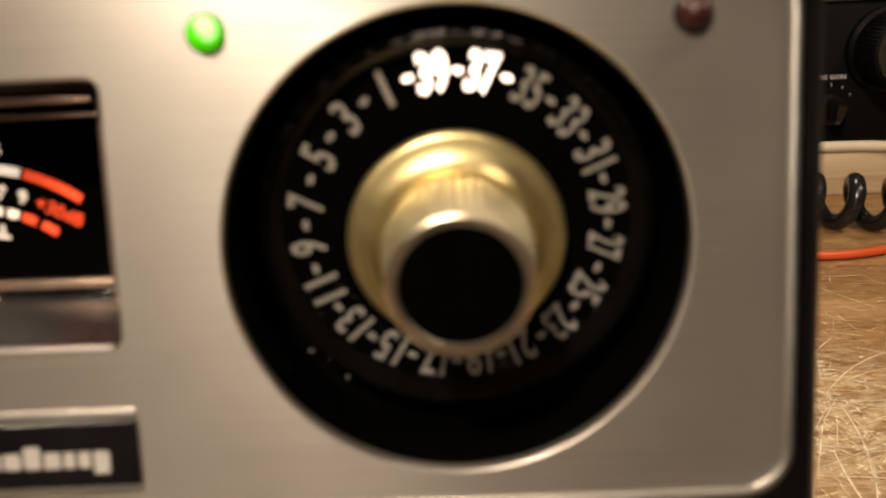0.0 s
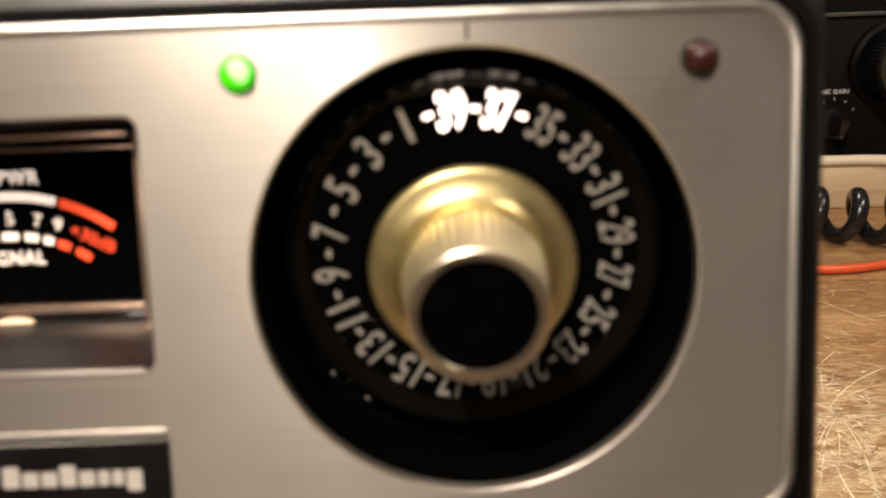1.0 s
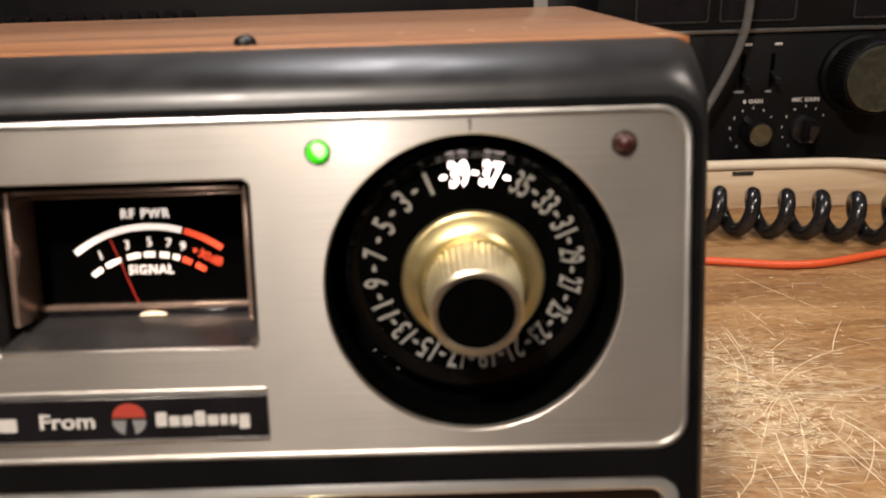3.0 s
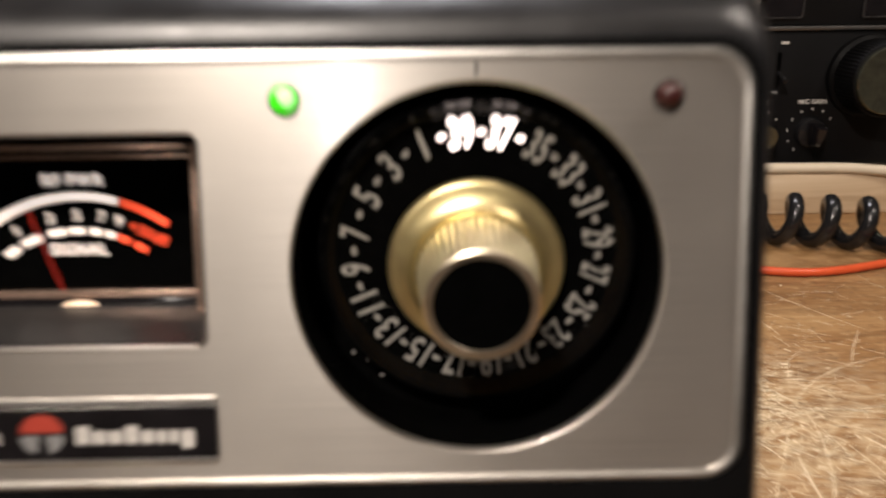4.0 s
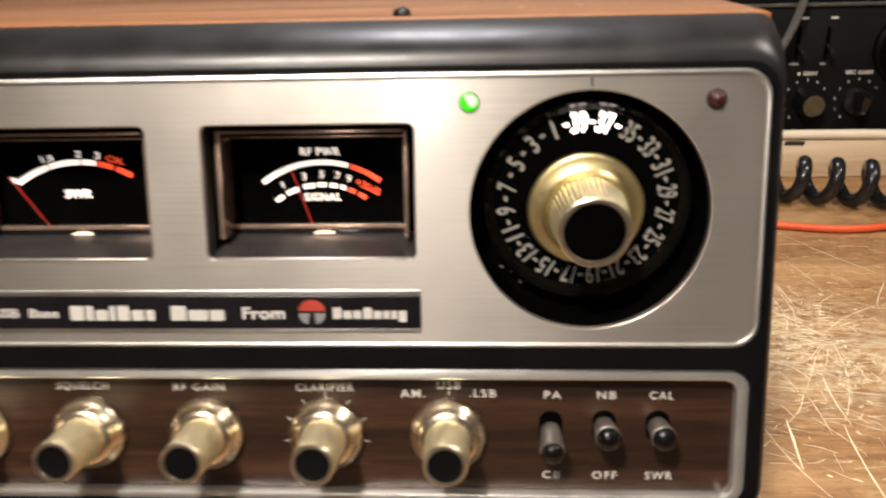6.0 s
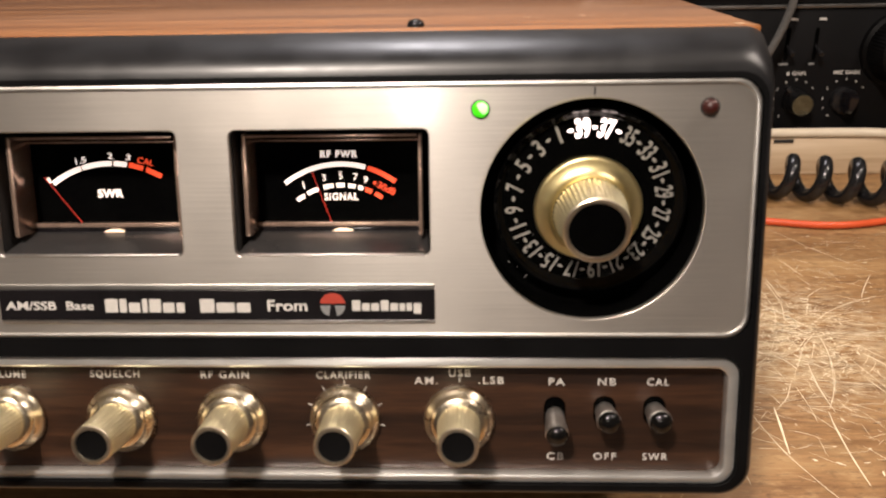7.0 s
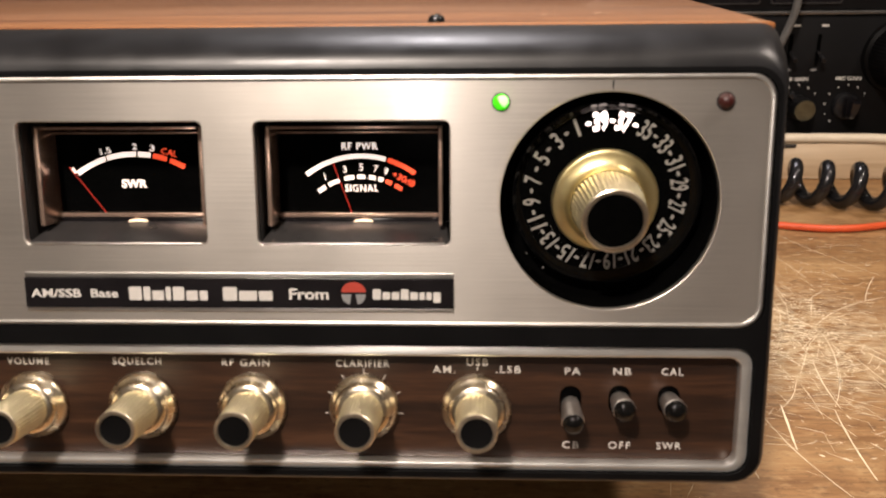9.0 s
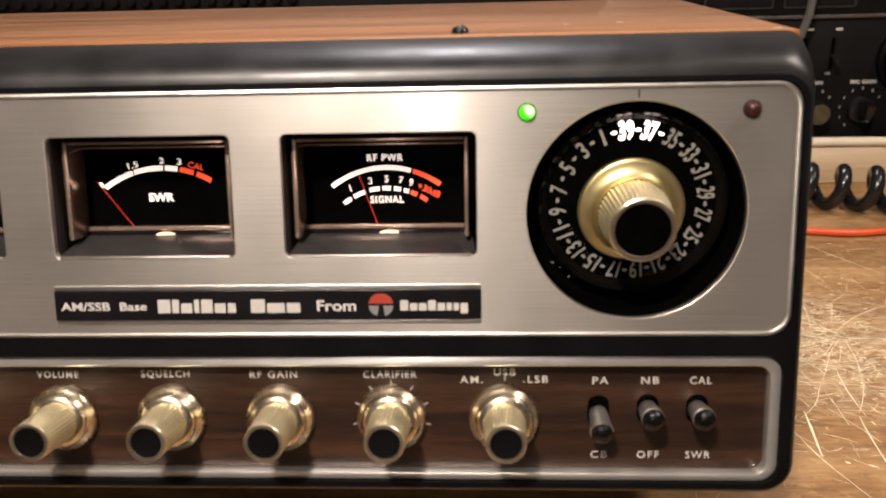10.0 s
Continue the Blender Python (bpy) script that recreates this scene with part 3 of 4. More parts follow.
# meters
def meter(x0, x1, lit):
    """A recessed meter: dark walls, sloping sill, smoked frame and black face."""
    a, b, t, o = x0 * MM, x1 * MM, WIN_TOP * MM, WIN_BOT * MM
    body = bmesh.new()
    box(a - 0.001, a + 0.0002, 0.0022, 0.015, o, t, 0, body)
    box(b - 0.0002, b + 0.001, 0.0022, 0.015, o, t, 0, body)
    box(a, b, 0.0022, 0.015, t - 0.0002, t + 0.001, 0, body)
    box(a, b, 0.0022, 0.015, o - 0.001, o + 0.0002, 0, body)
    m = part("meter", body, M_MATT, radio, "recessed black panel meter")
    part("face", box(a, b, 0.0142, 0.0152, o, t), M_WELL, m)
    # added bright strip for the light caught on the window's lower bevel
    part("lower_lip", box(a + .0012, b - .0012, -0.0002, 0.0012, o - .0001, o + .00045, 0.0002), M_ALU_EDGE, m, "bright strip standing for the lit lower edge of the window")
    # sill slopes up to the foot of the face
    s = bmesh.new()
    v = [s.verts.new(p) for p in ((a + .0003, 0.0012, o + .0003), (b - .0003, 0.0012, o + .0003), (b - .0013, 0.0118, -0.0068), (a + .0023, 0.0118, -0.0068), (b - .0013, 0.0142, -0.0068), (a + .0023, 0.0142, -0.0068))]
    s.faces.new((v[0], v[1], v[2], v[3]))
    s.faces.new((v[3], v[2], v[4], v[5]))
    part("sill", s, M_SILL, m, "grey sloping sill", 0)
    # a thin-walled frame round the face, its front edge standing off it
    f = bmesh.new()
    box(a + .0014, a + .0026, 0.0050, 0.0140, -0.0070, t - .0012, 0.0003, f)
    box(b - .0030, b - .0020, 0.0060, 0.0140, -0.0070, t - .0012, 0.0003, f)
    box(a + .0027, b - .0031, 0.0050, 0.0062, t - .0020, t - .0012, 0.0002, f)
    box(a + .0027, b - .0031, 0.0125, 0.0140, t - .0033, t - .0026, 0.0002, f)
    box(a + .0027, b - .0031, 0.0118, 0.0140, -0.0056, -0.0045, 0.0002, f)
    part("frame", f, M_FRAME, m, "smoked copper-tinted frame")
    part("face_foot", box(a + .0027, b - .0031, 0.0122, 0.0140, -0.0074, -0.0057, 0.0002), M_GLOSS, m)
    if lit:
        c = (a + b) / 2
        part("lamp_slot", plate([[(c + 0.0009 + 0.0025 * math.cos(radians(q)), -0.0067 + 0.0007 * math.sin(radians(q))) for q in range(0, 181, 12)]], 0.0112, 0.0008), M_PIVOT, m, "glowing lamp slot")
    return m


FY = 13.95 * MM
left_meter = meter(*WINDOWS[0], False)
swr = meter(*WINDOWS[1], True)
sig = meter(*WINDOWS[2], True)


def bar(cx, cz, r, w, a0, a1, mat, parent, name="scale_bar"):
    part(name, arc_band(cx * MM, cz * MM, (r - w / 2) * MM, (r + w / 2) * MM, a0, a1, FY), mat, parent, "", 0)


# signal meter
CX, CZ, R1 = -61.0, -13.5, 23.4
bar(CX, CZ, R1, 1.1, -37, 15.5, M_SCALE, sig)
bar(CX, CZ, R1, 1.1, 17, 36, M_SCALE_RED, sig)
R2 = 18.1
for a0, a1 in ((-38, -31), (-28, -18), (-14, -6), (-3.5, 3), (6, 11.5), (14, 18)):
    bar(CX, CZ, R2, 1.0, a0, a1, M_SCALE, sig)
for a0, a1 in ((20, 25.5), (28.5, 35)):
    bar(CX, CZ, R2, 1.0, a0, a1, M_SCALE_RED, sig)
words("RF PWR", 1.7, -61.3, 12.4, FY, M_SCALE, sig, 9.2, bold=0.00004, space=1.2)
words("SIGNAL", 1.7, -61.0, 1.7, FY, M_SCALE, sig, 8.6, bold=0.00004, space=1.15)
for n, a in (("1", -27.5), ("3", -12), ("5", 0), ("7", 10.5), ("9", 18)):
    words(n, 1.7, CX + 20.5 * math.sin(radians(a)), CZ + 20.5 * math.cos(radians(a)), FY, M_SCALE, sig, name="figure", turn=a * 0.6)
words("+30dB", 1.6, CX + 20.6 * math.sin(radians(32)), CZ + 20.6 * math.cos(radians(32)), FY, M_SCALE_RED, sig, 6.2, name="figure", turn=26)


def needle(x0, z0, x1, z1, parent):
    a, b = Vector((x0 * MM, FY - 0.0010, z0 * MM)), Vector((x1 * MM, FY - 0.0010, z1 * MM))
    part("needle", tube([a, b], 0.00011, 6), M_NEEDLE, parent, "thin red needle")


needle(-62.8, -6.6, -68.0, 8.0, sig)
# standing-wave meter
SX, SZ, R3 = -119.6, -15.5, 26.0
for a0, a1 in ((-36, -17.5), (-16.5, 0.5), (1.8, 9.0)):
    bar(SX, SZ, R3, 1.2, a0, a1, M_SCALE, swr)
for a0, a1 in ((10.5, 18.5), (20.5, 29.5)):
    bar(SX, SZ, R3, 1.2, a0, a1, M_SCALE_RED, swr)
for n, a, mt, wd in (("1", -37, M_SCALE, 0.7), ("1.5", -16, M_SCALE, 2.8), ("2", 0.0, M_SCALE, 1.2), ("3", 9.5, M_SCALE, 1.2), ("CAL", 18.8, M_SCALE_RED, 4.2)):
    rr = 27.9 if n != "1" else 27.2
    words(n, 1.5, SX + rr * math.sin(radians(a)), SZ + rr * math.cos(radians(a)), FY, mt, swr, wd, name="figure", turn=a * 0.7)
words("SWR", 2.0, -120.3, 2.9, FY, M_SCALE, swr, 6.6, bold=0.00006)
needle(-125.6, -7.5, -136.6, 7.2, swr)

# channel dial
DEEP = 8.0
part("dial_well", lathe([(26.4 * MM, 2.2 * MM), (25.9 * MM, 2.3 * MM), (25.4 * MM, DEEP * MM), (25.4 * MM, (DEEP + 6.1) * MM)], 96, at=(0, 0, -0.6 * MM)), M_WELL, radio, "gloss black dial well")
# the dial and its knob sit on a level shaft behind the raked front
SHAFT = Matrix.Translation((0.2 * MM, DEEP * MM, 0.94 * MM)) @ turn_back
SPINDLE = Matrix.Translation((0.1 * MM, 16.5 * MM, 1.0 * MM)) @ turn_back


def on_shaft(ob):
    ob.data.transform(SHAFT)
    return ob


part("well_floor", lathe([(0, (DEEP + 6) * MM), (26 * MM, (DEEP + 6) * MM)], 64, at=(0, 0, -0.6 * MM)), M_WELL, radio)
dial = part("channel_dial", lathe([(0, 0), (22.4 * MM, 0), (22.6 * MM, 0.3 * MM), (22.6 * MM, 1.2 * MM), (0, 1.3 * MM)], 96), M_WELL, radio, "gloss black channel dial with white figures")
on_shaft(dial)
DY = -0.07 * MM
for k in range(20):
    a = -25 + 18 * k
    n = 1 if k == 0 else 41 - 2 * k
    lit = n in (39, 37)
    on_shaft(words(str(n), 4.2, 18.1 * math.sin(radians(a)), 18.1 * math.cos(radians(a)), DY, M_LIT if lit else M_FIGURE, dial, 0.9 if n == 1 else 1.75 if n < 10 else 3.7 if lit else 3.15, name="figure", turn=a, bold=0.00020 if lit else 0.00008, lean=0.06))
    a += 9
    q = radians(a)
    near = k in (0, 1, 2)
    bm = plate([scaled(circle(0, 0, 0.55, 16))], 0, 0.06 * MM)
    bm.transform(Matrix.Translation((18.1 * MM * math.sin(q), DY, 18.1 * math.cos(q) * MM)) @ Matrix.Rotation(q, 4, "Y") @ Matrix.Diagonal((1.2, 1, 0.7, 1)))
    on_shaft(part("dot", bm, M_LIT if near else M_FIGURE, dial, "", 0))
# dust specks on the lower half
rng = random.Random(3)
dust = bmesh.new()
for k in range(130):
    a, r = rng.uniform(120, 250), rng.uniform(15.5, 22.2)
    x, z, s = r * math.sin(radians(a)), r * math.cos(radians(a)), rng.choice((0.04, 0.05, 0.06, 0.08, 0.05, 0.2 if k < 7 else 0.05))
    v = [dust.verts.new(mm(x + s * math.cos(q) * rng.uniform(0.6, 1.3), -0.05, z + s * math.sin(q))) for q in (0.3, 1.5, 2.8, 4.0, 5.2)]
    dust.faces.new(v)
for x, z, s in ((-18.9, -15.9, 0.20), (-14.6, -19.8, 0.22), (-4.6, -22.0, 0.22), (16.2, -13.8, 0.14), (-16.9, -17.2, 0.12), (-9.5, -20.9, 0.12)):
    v = [dust.verts.new(mm(x + s * math.cos(q) * rng.uniform(0.7, 1.3), -0.06, z + s * math.sin(q))) for q in (0.3, 1.5, 2.8, 4.0, 5.2)]
    dust.faces.new(v)
tagged(on_shaft(part("dust", dust, M_GREYTEXT, dial, "pale dust specks", 0)), kind="stuff")
bezel = part("bezel", lathe([(r * MM, y * MM) for r, y in ((20.7, 0.0), (20.9, -0.25), (21.6, -0.75), (22.3, -1.5), (22.7, -2.2), (22.9, -2.2), (23.0, 1.0))], 96), M_WELLWALL, dial, "gloss black sloping bezel", 50)
on_shaft(bezel)
part("pointer_mark", plate([scaled(rounded(-0.17, 0.17, 26.0, 28.1, 0.1))], -0.06 * MM, 0.1 * MM), M_MATT, radio, "black index mark")

# lamps in the fascia
for x, mt, label in ((-25.9, M_GREEN, "lit green indicator lens"), (26.0, M_REDLED, "dark red indicator lens")):
    led = part("indicator", lathe([(0, -1.9 * MM), (0.7 * MM, -1.8 * MM), (1.3 * MM, -1.45 * MM), (1.75 * MM, -0.8 * MM), (1.88 * MM, -0.2 * MM), (1.88 * MM, 1 * MM)], 28, at=(x * MM, 0, 23.1 * MM)), mt, radio, label, 60)
    if x < 0:
        part("glowing_tip", lathe([(0, -1.96 * MM), (0.7 * MM, -1.88 * MM), (1.15 * MM, -1.66 * MM), (1.36 * MM, -1.42 * MM)], 20, at=((x + 0.3) * MM, 0, 23.3 * MM)), M_TIP, led, "bright glowing tip", 60)
    part("collar", lathe([(1.88 * MM, -0.1 * MM), (2.1 * MM, -0.15 * MM), (2.25 * MM, 0.05 * MM)], 28, at=(x * MM, 0, 23.1 * MM)), M_MATT, led)


# brass knobs
def knob(x, z, y0, flange_r, neck_r, tip_r, length, ridges, metal, shaft=False, inset=0.80, dome=False):
    at = (x * MM, y0 * MM, z * MM)
    f = flange_r
    cone = [(neck_r + (f * 0.93 - neck_r) * (1 - math.sin(radians(q))), -1.45 - 3.1 * (1 - math.cos(radians(q)))) for q in range(0, 91, 9)]
    swell = [(f * 0.97, 0.4), (f, 0.0), (f, -0.7), (f * 0.988, -1.1), (f * 0.965, -1.38)] + cone
    k = part("knob", lathe([(r * MM, y * MM) for r, y in swell] if dome else [(r * MM, y * MM) for r, y in ((f * 0.96, 0.4), (f, 0.0), (f, -0.9), (f * 0.985, -1.4), (f * 0.95, -1.9), (f * 0.90, -2.4), (f * 0.83, -2.9), (f * 0.82, -3.1), (f * 0.79, -3.7), (f * 0.74, -4.2), (neck_r * 1.02, -4.6), (neck_r * 0.9, -4.6))], 64, at=at), metal, radio, "polished brass control knob", 60)
    n = ridges * 2
    part("grip", lathe([(r * MM, y * MM) for r, y in ((neck_r * 0.95, -4.0), (neck_r, -4.7), (neck_r * 0.99, -5.0), (tip_r * 1.01, -length + 0.8), (tip_r * 0.97, -length + 0.4))], n, ridges=(1, 2, 3), depth=0.03 * tip_r * MM * 1.2, at=at), M_GOLD_PALE, k, "finely knurled grip", 25)
    part("rim", lathe([(r * MM, y * MM) for r, y in ((tip_r * 0.98, -length + 0.5), (tip_r, -length + 0.25), (tip_r * 0.96, -length), (tip_r * inset, -length), (tip_r * (inset - 0.03), -length + 0.5))], 56, at=at), M_GOLD_RIM, k, "bright worn rim")
    part("cap", lathe([(tip_r * (inset - 0.01) * MM, (-length + 0.35) * MM), (tip_r * 0.5 * MM, (-length + 0.45) * MM), (0, (-length + 0.45) * MM)], 48, at=at), M_WELL if dome else M_FRONT, k, "black inset cap")
    if shaft:
        for ob in (k, *k.children):
            ob.data.transform(SPINDLE)
    return k


knob(0.0, 0.0, -9.0, 13.1, 8.9, 7.7, 16.0, 46, M_GOLD, True, 0.85, True)
WY = 3.6
for x in (-175.0, -146.1, -117.4, -88.9, -60.1, -31.4):
    knob(x, -53.4, WY, 8.9, 5.4, 4.85, 17.0, 34, M_GOLD_SMALL)

# lower control panel
part("control_panel", plate([scaled(rounded(-258, 35.4, -67.8, -37.0, 3.5))], WY * MM, 1 * MM), M_WALNUT, radio, "dark walnut laminate control panel")
part("chrome_trim", plate([scaled(rounded(-258.9, 36.3, -68.8, -36.0, 4.9)), scaled(rounded(-256, 33.5, -66.7, -38.9, 3.0))], 0.2 * MM, 3.6 * MM, 0.6 * MM), M_CHROME, radio, "worn chrome trim frame")
LY = (WY - 0.05) * MM
for body, x, z, w in (("VOLUME", -147.0, -41.9, 11.0), ("SQUELCH", -118.5, -41.9, 12.6), ("RF GAIN", -90.3, -41.9, 12.2), ("CLARIFIER", -60.3, -41.9, 13.6), ("USB", -31.2, -41.3, 5.4), ("AM.", -39.6, -43.3, 5.8), (".LSB", -23.4, -43.2, 6.2), ("PA", -7.2, -43.5, 3.9), ("NB", 5.2, -43.5, 4.4), ("CAL", 17.7, -43.5, 5.4), ("CB", -7.3, -63.2, 4.2), ("OFF", 5.1, -63.2, 5.6), ("SWR", 17.6, -63.2, 6.2)):
    words(body, 1.85, x, z, LY, M_WHITE, radio, w, name="panel_lettering", bold=0.00002, space=1.25)
for k in range(7):
    a = radians(-100 + 200 * k / 6)
    bm = box(-0.00012, 0.00012, 0, 0.00006, 0.0089, 0.0102)
    bm.transform(Matrix.Translation((-60.1 * MM, LY, -53.5 * MM)) @ Matrix.Rotation(a, 4, "Y"))
    part("tick_mark", bm, M_GREYTEXT, radio, "", 0)
for x in (-31.2,):
    part("tick_mark", box((x - 0.15) * MM, (x + 0.15) * MM, LY, LY + 0.00006, -43.6 * MM, -42.6 * MM), M_GREYTEXT, radio, "", 0)


def switch(x, z_hole, tall, tip):
    s = part("switch", plate([scaled(rounded(x - 2.7, x + 2.7, z_hole - tall / 2, z_hole + tall / 2, 2.5)), ], (WY - 0.12) * MM, 0.5 * MM), M_WELL, radio, "black switch slot", 0)
    a, b = Vector(mm(x, WY + 1.5, z_hole)), Vector(mm(x, WY - 9.5, tip))
    d = (b - a).normalized()
    aim = Matrix.Translation(a) @ Vector((0, 1, 0)).rotation_difference(d).to_matrix().to_4x4()
    for name, profile, mat, label in (("lever", ((2.2, 0), (2.4, 3), (2.75, 7), (2.85, 8.4), (2.6, 8.5)), M_LEVER, "satin nickel toggle lever"), ("lever_tip", ((2.6, 8.4), (2.72, 8.9), (2.55, 9.6), (2.0, 10.3), (0.9, 10.7), (0, 10.8)), M_DARKTIP, "polished rounded tip, dark reflection in its colour")):
        bm = lathe([(r * MM, y * MM) for r, y in profile], 28)
        bm.transform(aim)
        part(name, bm, mat, s, label, 60)


switch(-7.6, -51.9, 8.9, -55.6)
switch(4.7, -51.0, 7.6, -51.0)
switch(17.0, -51.0, 7.6, -51.0)

# ---- the transceiver behind, on a pine shelf board ----
BY = 0.418
shelf = tagged(link_mesh("shelf_board", box(-0.60, 0.75, BY - 0.014, 0.86, 0, 0.0278, 0.0015), M_SHELF), "pale pine board lying at the back of the bench", "board")
# small dark mark under the cable, built as a plain bar
part("clip", box(0.1945, 0.2090, BY - 0.0150, BY - 0.0135, 0.0246, 0.0272, 0.0006), M_MATT, shelf, "small black bar on the board's edge")
tr = thing("transceiver", pose(0.30, BY, 0.031), "black communications transceiver with knobs and white lettering", "transceiver")
part("front_panel", box(-0.20, 0.24, 0, 0.004, 0, 0.0880, 0.001), M_RADIO, tr)
part("case", box(-0.20, 0.24, 0.0045, 0.26, -0.001, 0.150, 0.002), M_RADIO, tr)
part("trim_strip", box(-0.20, 0.24, -0.0022, 0.0045, 0.0882, 0.0908, 0.0008), M_STRIP, tr, "dull chrome dividing strip")
upper = part("display_panel", box(-0.20, 0.24, 0.001, 0.0045, 0.0912, 0.148, 0.0008), M_RADIO, tr, "dark upper panel with framed windows")
for x0, x1 in ((-0.175, -0.126), (-0.119, -0.068), (-0.03, 0.10)):
    part("window_frame", plate([rounded(x0, x1, 0.0955, 0.140, 0.002), rounded(x0 + 0.0010, x1 - 0.0010, 0.0965, 0.1390, 0.0015)], -0.0004, 0.002), M_SILL, upper)
    part("window_pane", plate([rounded(x0 + 0.0011, x1 - 0.0011, 0.0966, 0.1389, 0.0014)], 0.0004, 0.001), M_GLOSS, upper)
for x in (-0.17, 0.21):
    part("foot", lathe([(0, 0), (0.006, 0), (0.007, 0.002), (0.007, 0.0040), (0, 0.0040)], 20), M_RUBBER, tr).matrix_basis = Matrix.Translation((x, 0.02, -0.0032)) @ Matrix.Rotation(radians(90), 4, "X")
    part("foot", lathe([(0, 0), (0.006, 0), (0.007, 0.002), (0.007, 0.0040), (0, 0.0040)], 20), M_RUBBER, tr).matrix_basis = Matrix.Translation((x, 0.24, -0.0032)) @ Matrix.Rotation(radians(90), 4, "X")


def tr_knob(x, z, r, long, cap_r):
    k = part("knob", lathe([(r, 0), (r, -long * 0.35), (r * 0.92, -long * 0.4), (cap_r, -long * 0.45), (cap_r, -long + 0.0008), (cap_r * 0.94, -long)], 40, at=(x, 0, z)), M_RADIO, tr, "black control knob")
    part("cap", lathe([(cap_r * 0.93, -long), (cap_r * 0.9, -long - 0.0004), (0, -long - 0.0004)], 40, at=(x, 0, z)), M_SPUN, k, "polished spun metal cap")
    return k


# gain: a capped knob with a pointer ring behind it
gain = tr_knob(-0.0900, 0.0222, 0.0088, 0.018, 0.0080)
bm = box(-0.0022, 0.0022, -0.0105, -0.0045, 0.006, 0.0145, 0.0012)
bm.transform(Matrix.Translation((-0.0900, 0, 0.0222)) @ Matrix.Rotation(radians(-38), 4, "Y"))
part("pointer", bm, M_RUBBER, gain, "glossy black pointer lever")
# microphone gain: a skirted knob with an upright finger bar
mic = part("knob", lathe([(r, y) for r, y in ((0.0104, 0), (0.0102, -0.003), (0.0090, -0.0048), (0.0082, -0.0050), (0, -0.0052))], 40, at=(-0.0538, 0, 0.0222)), M_RUBBER, tr, "glossy black skirted knob")
bm = bmesh.new()
front = [(0.0045, 0.0072), (-0.0045, 0.0072), (-0.0040, -0.0015), (-0.0016, -0.0088), (0.0016, -0.0088), (0.0040, -0.0015)]
rows = [[bm.verts.new((x * k, y, z * k)) for x, z in front] for y, k in ((-0.0050, 0.95), (-0.0155, 0.78), (-0.0170, 0.62))]
for p, q in zip(rows, rows[1:]):
    for i in range(6):
        bm.faces.new((p[i], p[(i + 1) % 6], q[(i + 1) % 6], q[i]))
bm.faces.new(rows[-1])
bm.transform(Matrix.Translation((-0.0538, 0, 0.0222)) @ Matrix.Rotation(radians(8), 4, "Y"))
part("finger_bar", bm, M_GLOSS, mic, "glossy black finger bar", 20)
# main tuning: a ridged body with a wide polished cap
# body near black, its cast shadow put into the colour
main = part("knob", lathe([(0.0265, 0), (0.0262, -0.004), (0.0245, -0.0055), (0.0242, -0.0060), (0.0238, -0.0250), (0.0225, -0.0275), (0.0212, -0.0280)], 120, ridges=(3, 4), depth=0.0007, at=(-0.0215, 0, 0.0590)), M_FRONT, tr, "ridged black tuning knob", 25)
part("cap", lathe([(0.0212, -0.0275), (0.0210, -0.0298), (0.0203, -0.0306), (0.0060, -0.0300), (0, -0.0302)], 64, at=(-0.0215, 0, 0.0590)), M_SPUN, main, "polished spun metal cap")
for x, z, label, w in ((-0.0889, 42.2, "GAIN", 9.8), (-0.0545, 42.5, "MIC GAIN", 18.6)):
    words(label, 2.6, x * 1000, z, -0.0001, M_WHITE, tr, w, name="panel_lettering", bold=0.00010)
part("lettering_bar", box(-0.0976, -0.0958, -0.0002, 0, 0.0408, 0.0432), M_WHITE, tr)
for cx in (-0.0900, -0.0538):
    for k in range(8):
        a = radians(28.4 * (k - 5))
        words(str(k), 1.7, (cx + 0.0152 * math.sin(a)) * 1000, 22.6 + 15.2 * math.cos(a), -0.0001, M_WHITE, tr, name="figure", bold=0.00005)
for x, low in ((-0.1003, 0.0070), (-0.0800, 0.0042)):
    sw = part("switch", plate([rounded(x - 0.0014, x + 0.0014, 0.0515, 0.0745, 0.0010)], -0.0002, 0.001), M_WELL, tr, "black lever switch slot")
    bm = lathe([(0.0011, 0), (0.0013, -0.006), (0.0021, -0.0125), (0.0016, -0.0136), (0, -0.0138)], 16)
    bm.transform(Matrix.Translation((x, 0, 0.0620)) @ Matrix.Rotation(radians(20), 4, "X"))
    part("lever", bm, M_RUBBER, sw, "glossy black lever")
    part("lettering_bar", box(x + 0.0002, x + 0.0052, -0.0002, 0, 0.0797, 0.0813), M_GREYTEXT, tr)
    part("lettering_bar", box(x - 0.0012 - low / 2, x - 0.0012 + low / 2, -0.0002, 0, 0.0482, 0.0496), M_DIM, tr)
part("lettering_bar", box(-0.0252, -0.0115, -0.0002, 0, 0.0802, 0.0824), M_GREYTEXT, tr)

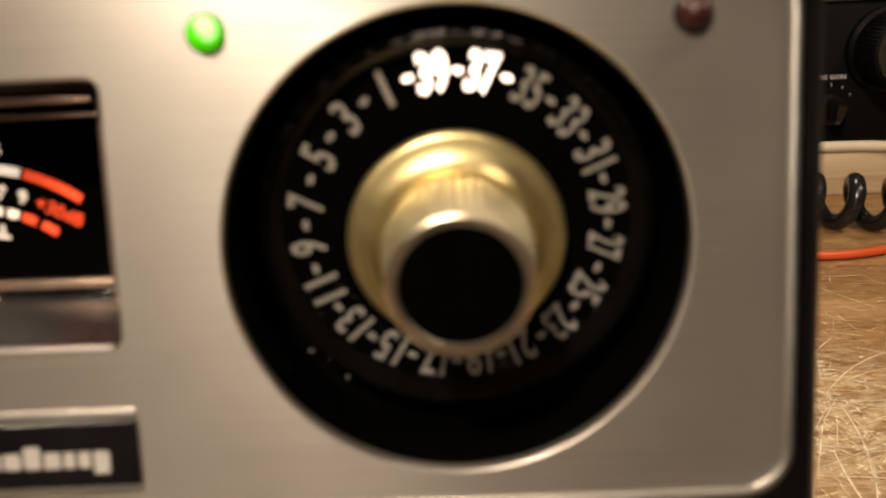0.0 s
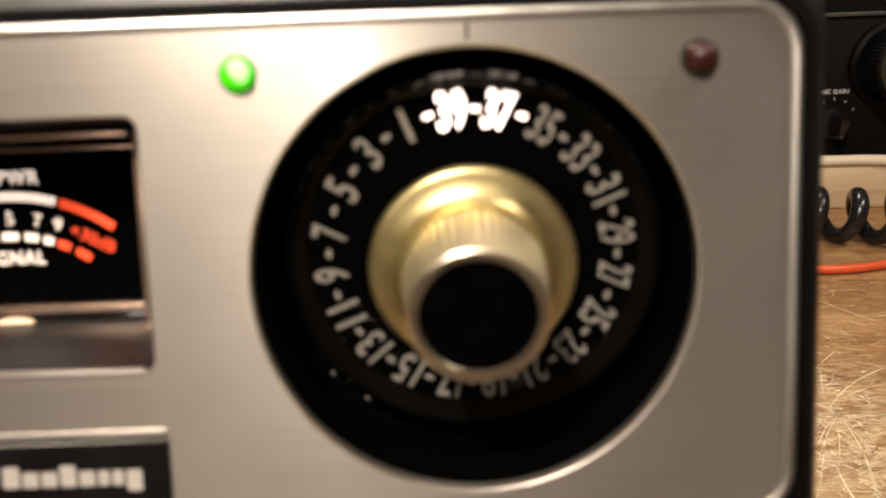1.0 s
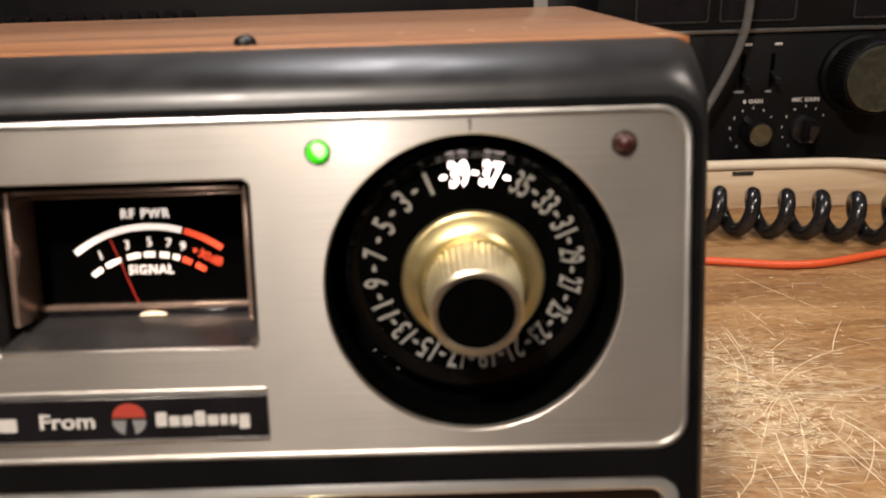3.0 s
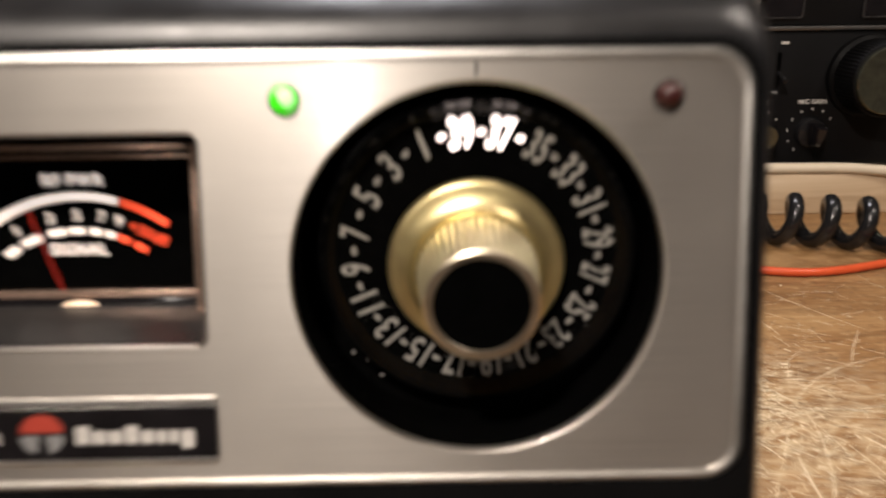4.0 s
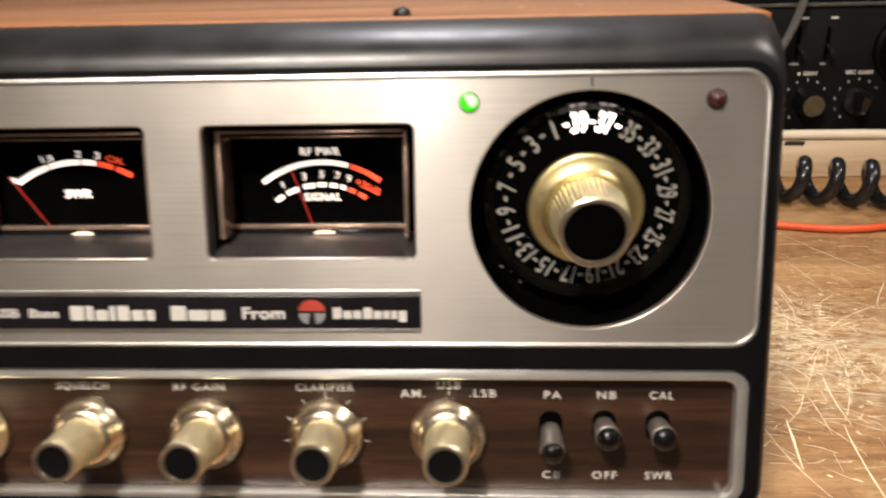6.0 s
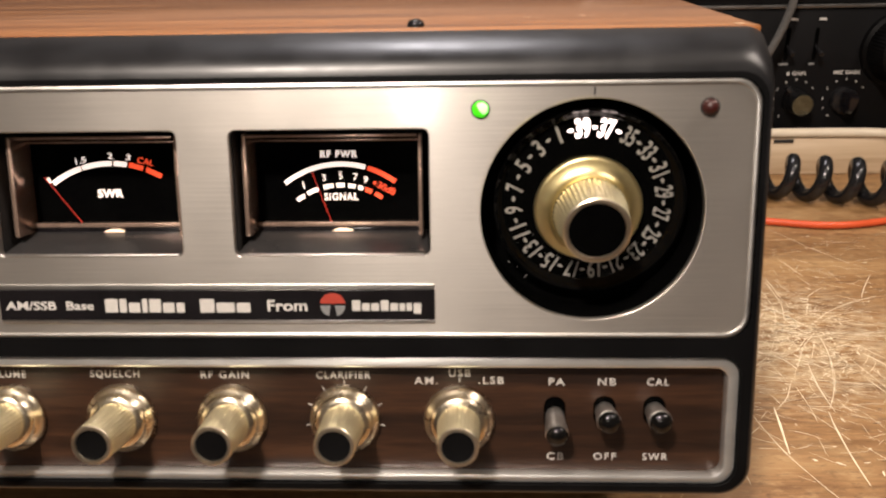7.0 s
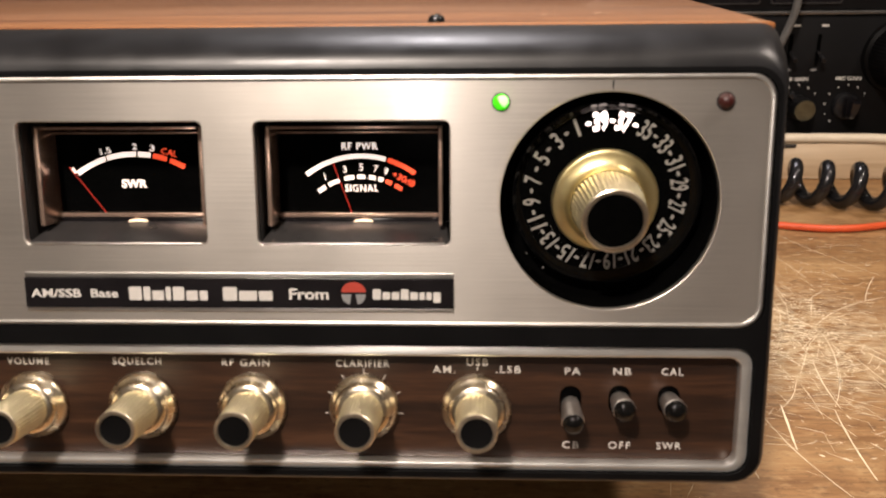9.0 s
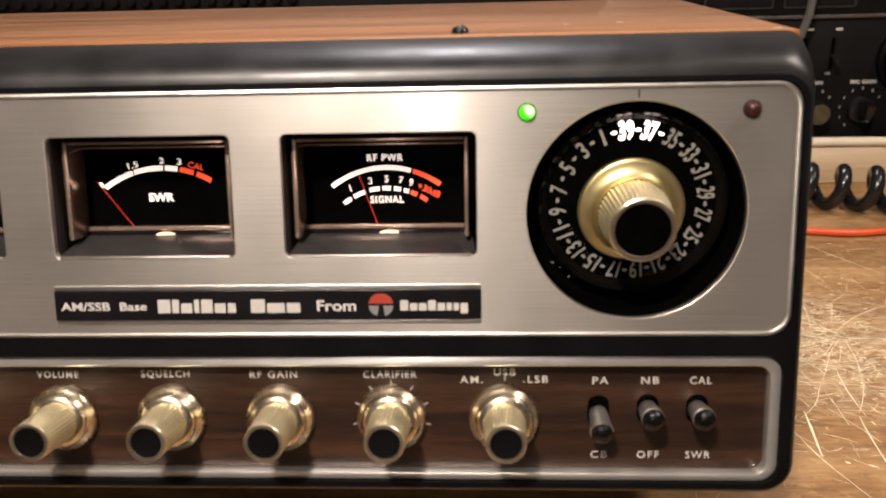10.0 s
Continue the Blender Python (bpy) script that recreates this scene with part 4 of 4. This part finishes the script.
# a second dark set further along the shelf
rack = thing("equipment_case", pose(-0.20, BY + 0.02, 0.0278), "black equipment case with a row of small round buttons", "equipment")
part("case", box(-0.30, 0.26, 0, 0.25, 0, 0.16, 0.003), M_RADIO, rack)
for k in range(26):
    part("button", lathe([(0.0042, 0), (0.0042, -0.004), (0.0036, -0.005), (0, -0.0052)], 16, at=(-0.29 + 0.0125 * k, 0, 0.113)), M_GLOSS, rack)

# ---- cords ----
coil = []
PITCH, CR = 0.0190, 0.0116
turns = 18
for i in range(turns * 28 + 1):
    a = 2 * math.pi * i / 28
    x = 0.0772 + PITCH * i / 28
    coil.append((x, 0.345 - 0.27 * (x - 0.185) + CR * math.cos(a), 0.0046 + CR - CR * math.sin(a)))
tagged(link_mesh("coiled_cord", tube(coil, 0.0045, 12), M_RUBBER, None, "", 60), "glossy black coiled microphone cord lying on the bench", "cord")
red = smooth_line([(-0.02, 0.315, 0.0024), (0.08, 0.312, 0.0024), (0.150, 0.296, 0.0024), (0.196, 0.287, 0.0024), (0.246, 0.301, 0.0024), (0.30, 0.322, 0.0024), (0.40, 0.335, 0.0024), (0.55, 0.32, 0.0024)])
tagged(link_mesh("red_wire", tube(red, 0.0023, 12), M_REDWIRE, None, "", 60), "red insulated wire lying across the bench", "wire")
tan = smooth_line([(0.05, BY - 0.0122, 0.0314), (0.18, BY - 0.0122, 0.0314), (0.24, BY - 0.0124, 0.0314), (0.275, BY - 0.0134, 0.0308), (0.31, BY - 0.0172, 0.0275), (0.36, BY - 0.023, 0.018), (0.45, BY - 0.04, 0.0045), (0.55, BY - 0.07, 0.0045)])
tagged(link_mesh("tan_cable", tube(tan, 0.0036, 12), M_TAN, None, "", 60), "tan jacketed cable draped along the shelf edge", "cable")
lead = smooth_line([(0.12, 0.385, 0.004), (0.145, 0.392, 0.03), (0.1680, 0.395, 0.070), (0.1790, 0.395, 0.0915), (0.1850, 0.395, 0.105), (0.1895, 0.395, 0.119), (0.1915, 0.395, 0.132), (0.195, 0.40, 0.172), (0.212, 0.45, 0.186), (0.25, 0.52, 0.1845)])
tagged(link_mesh("black_lead", tube(lead, 0.0028, 12), M_LEAD, None, "", 60), "shiny black lead hanging in front of the transceiver", "cable")
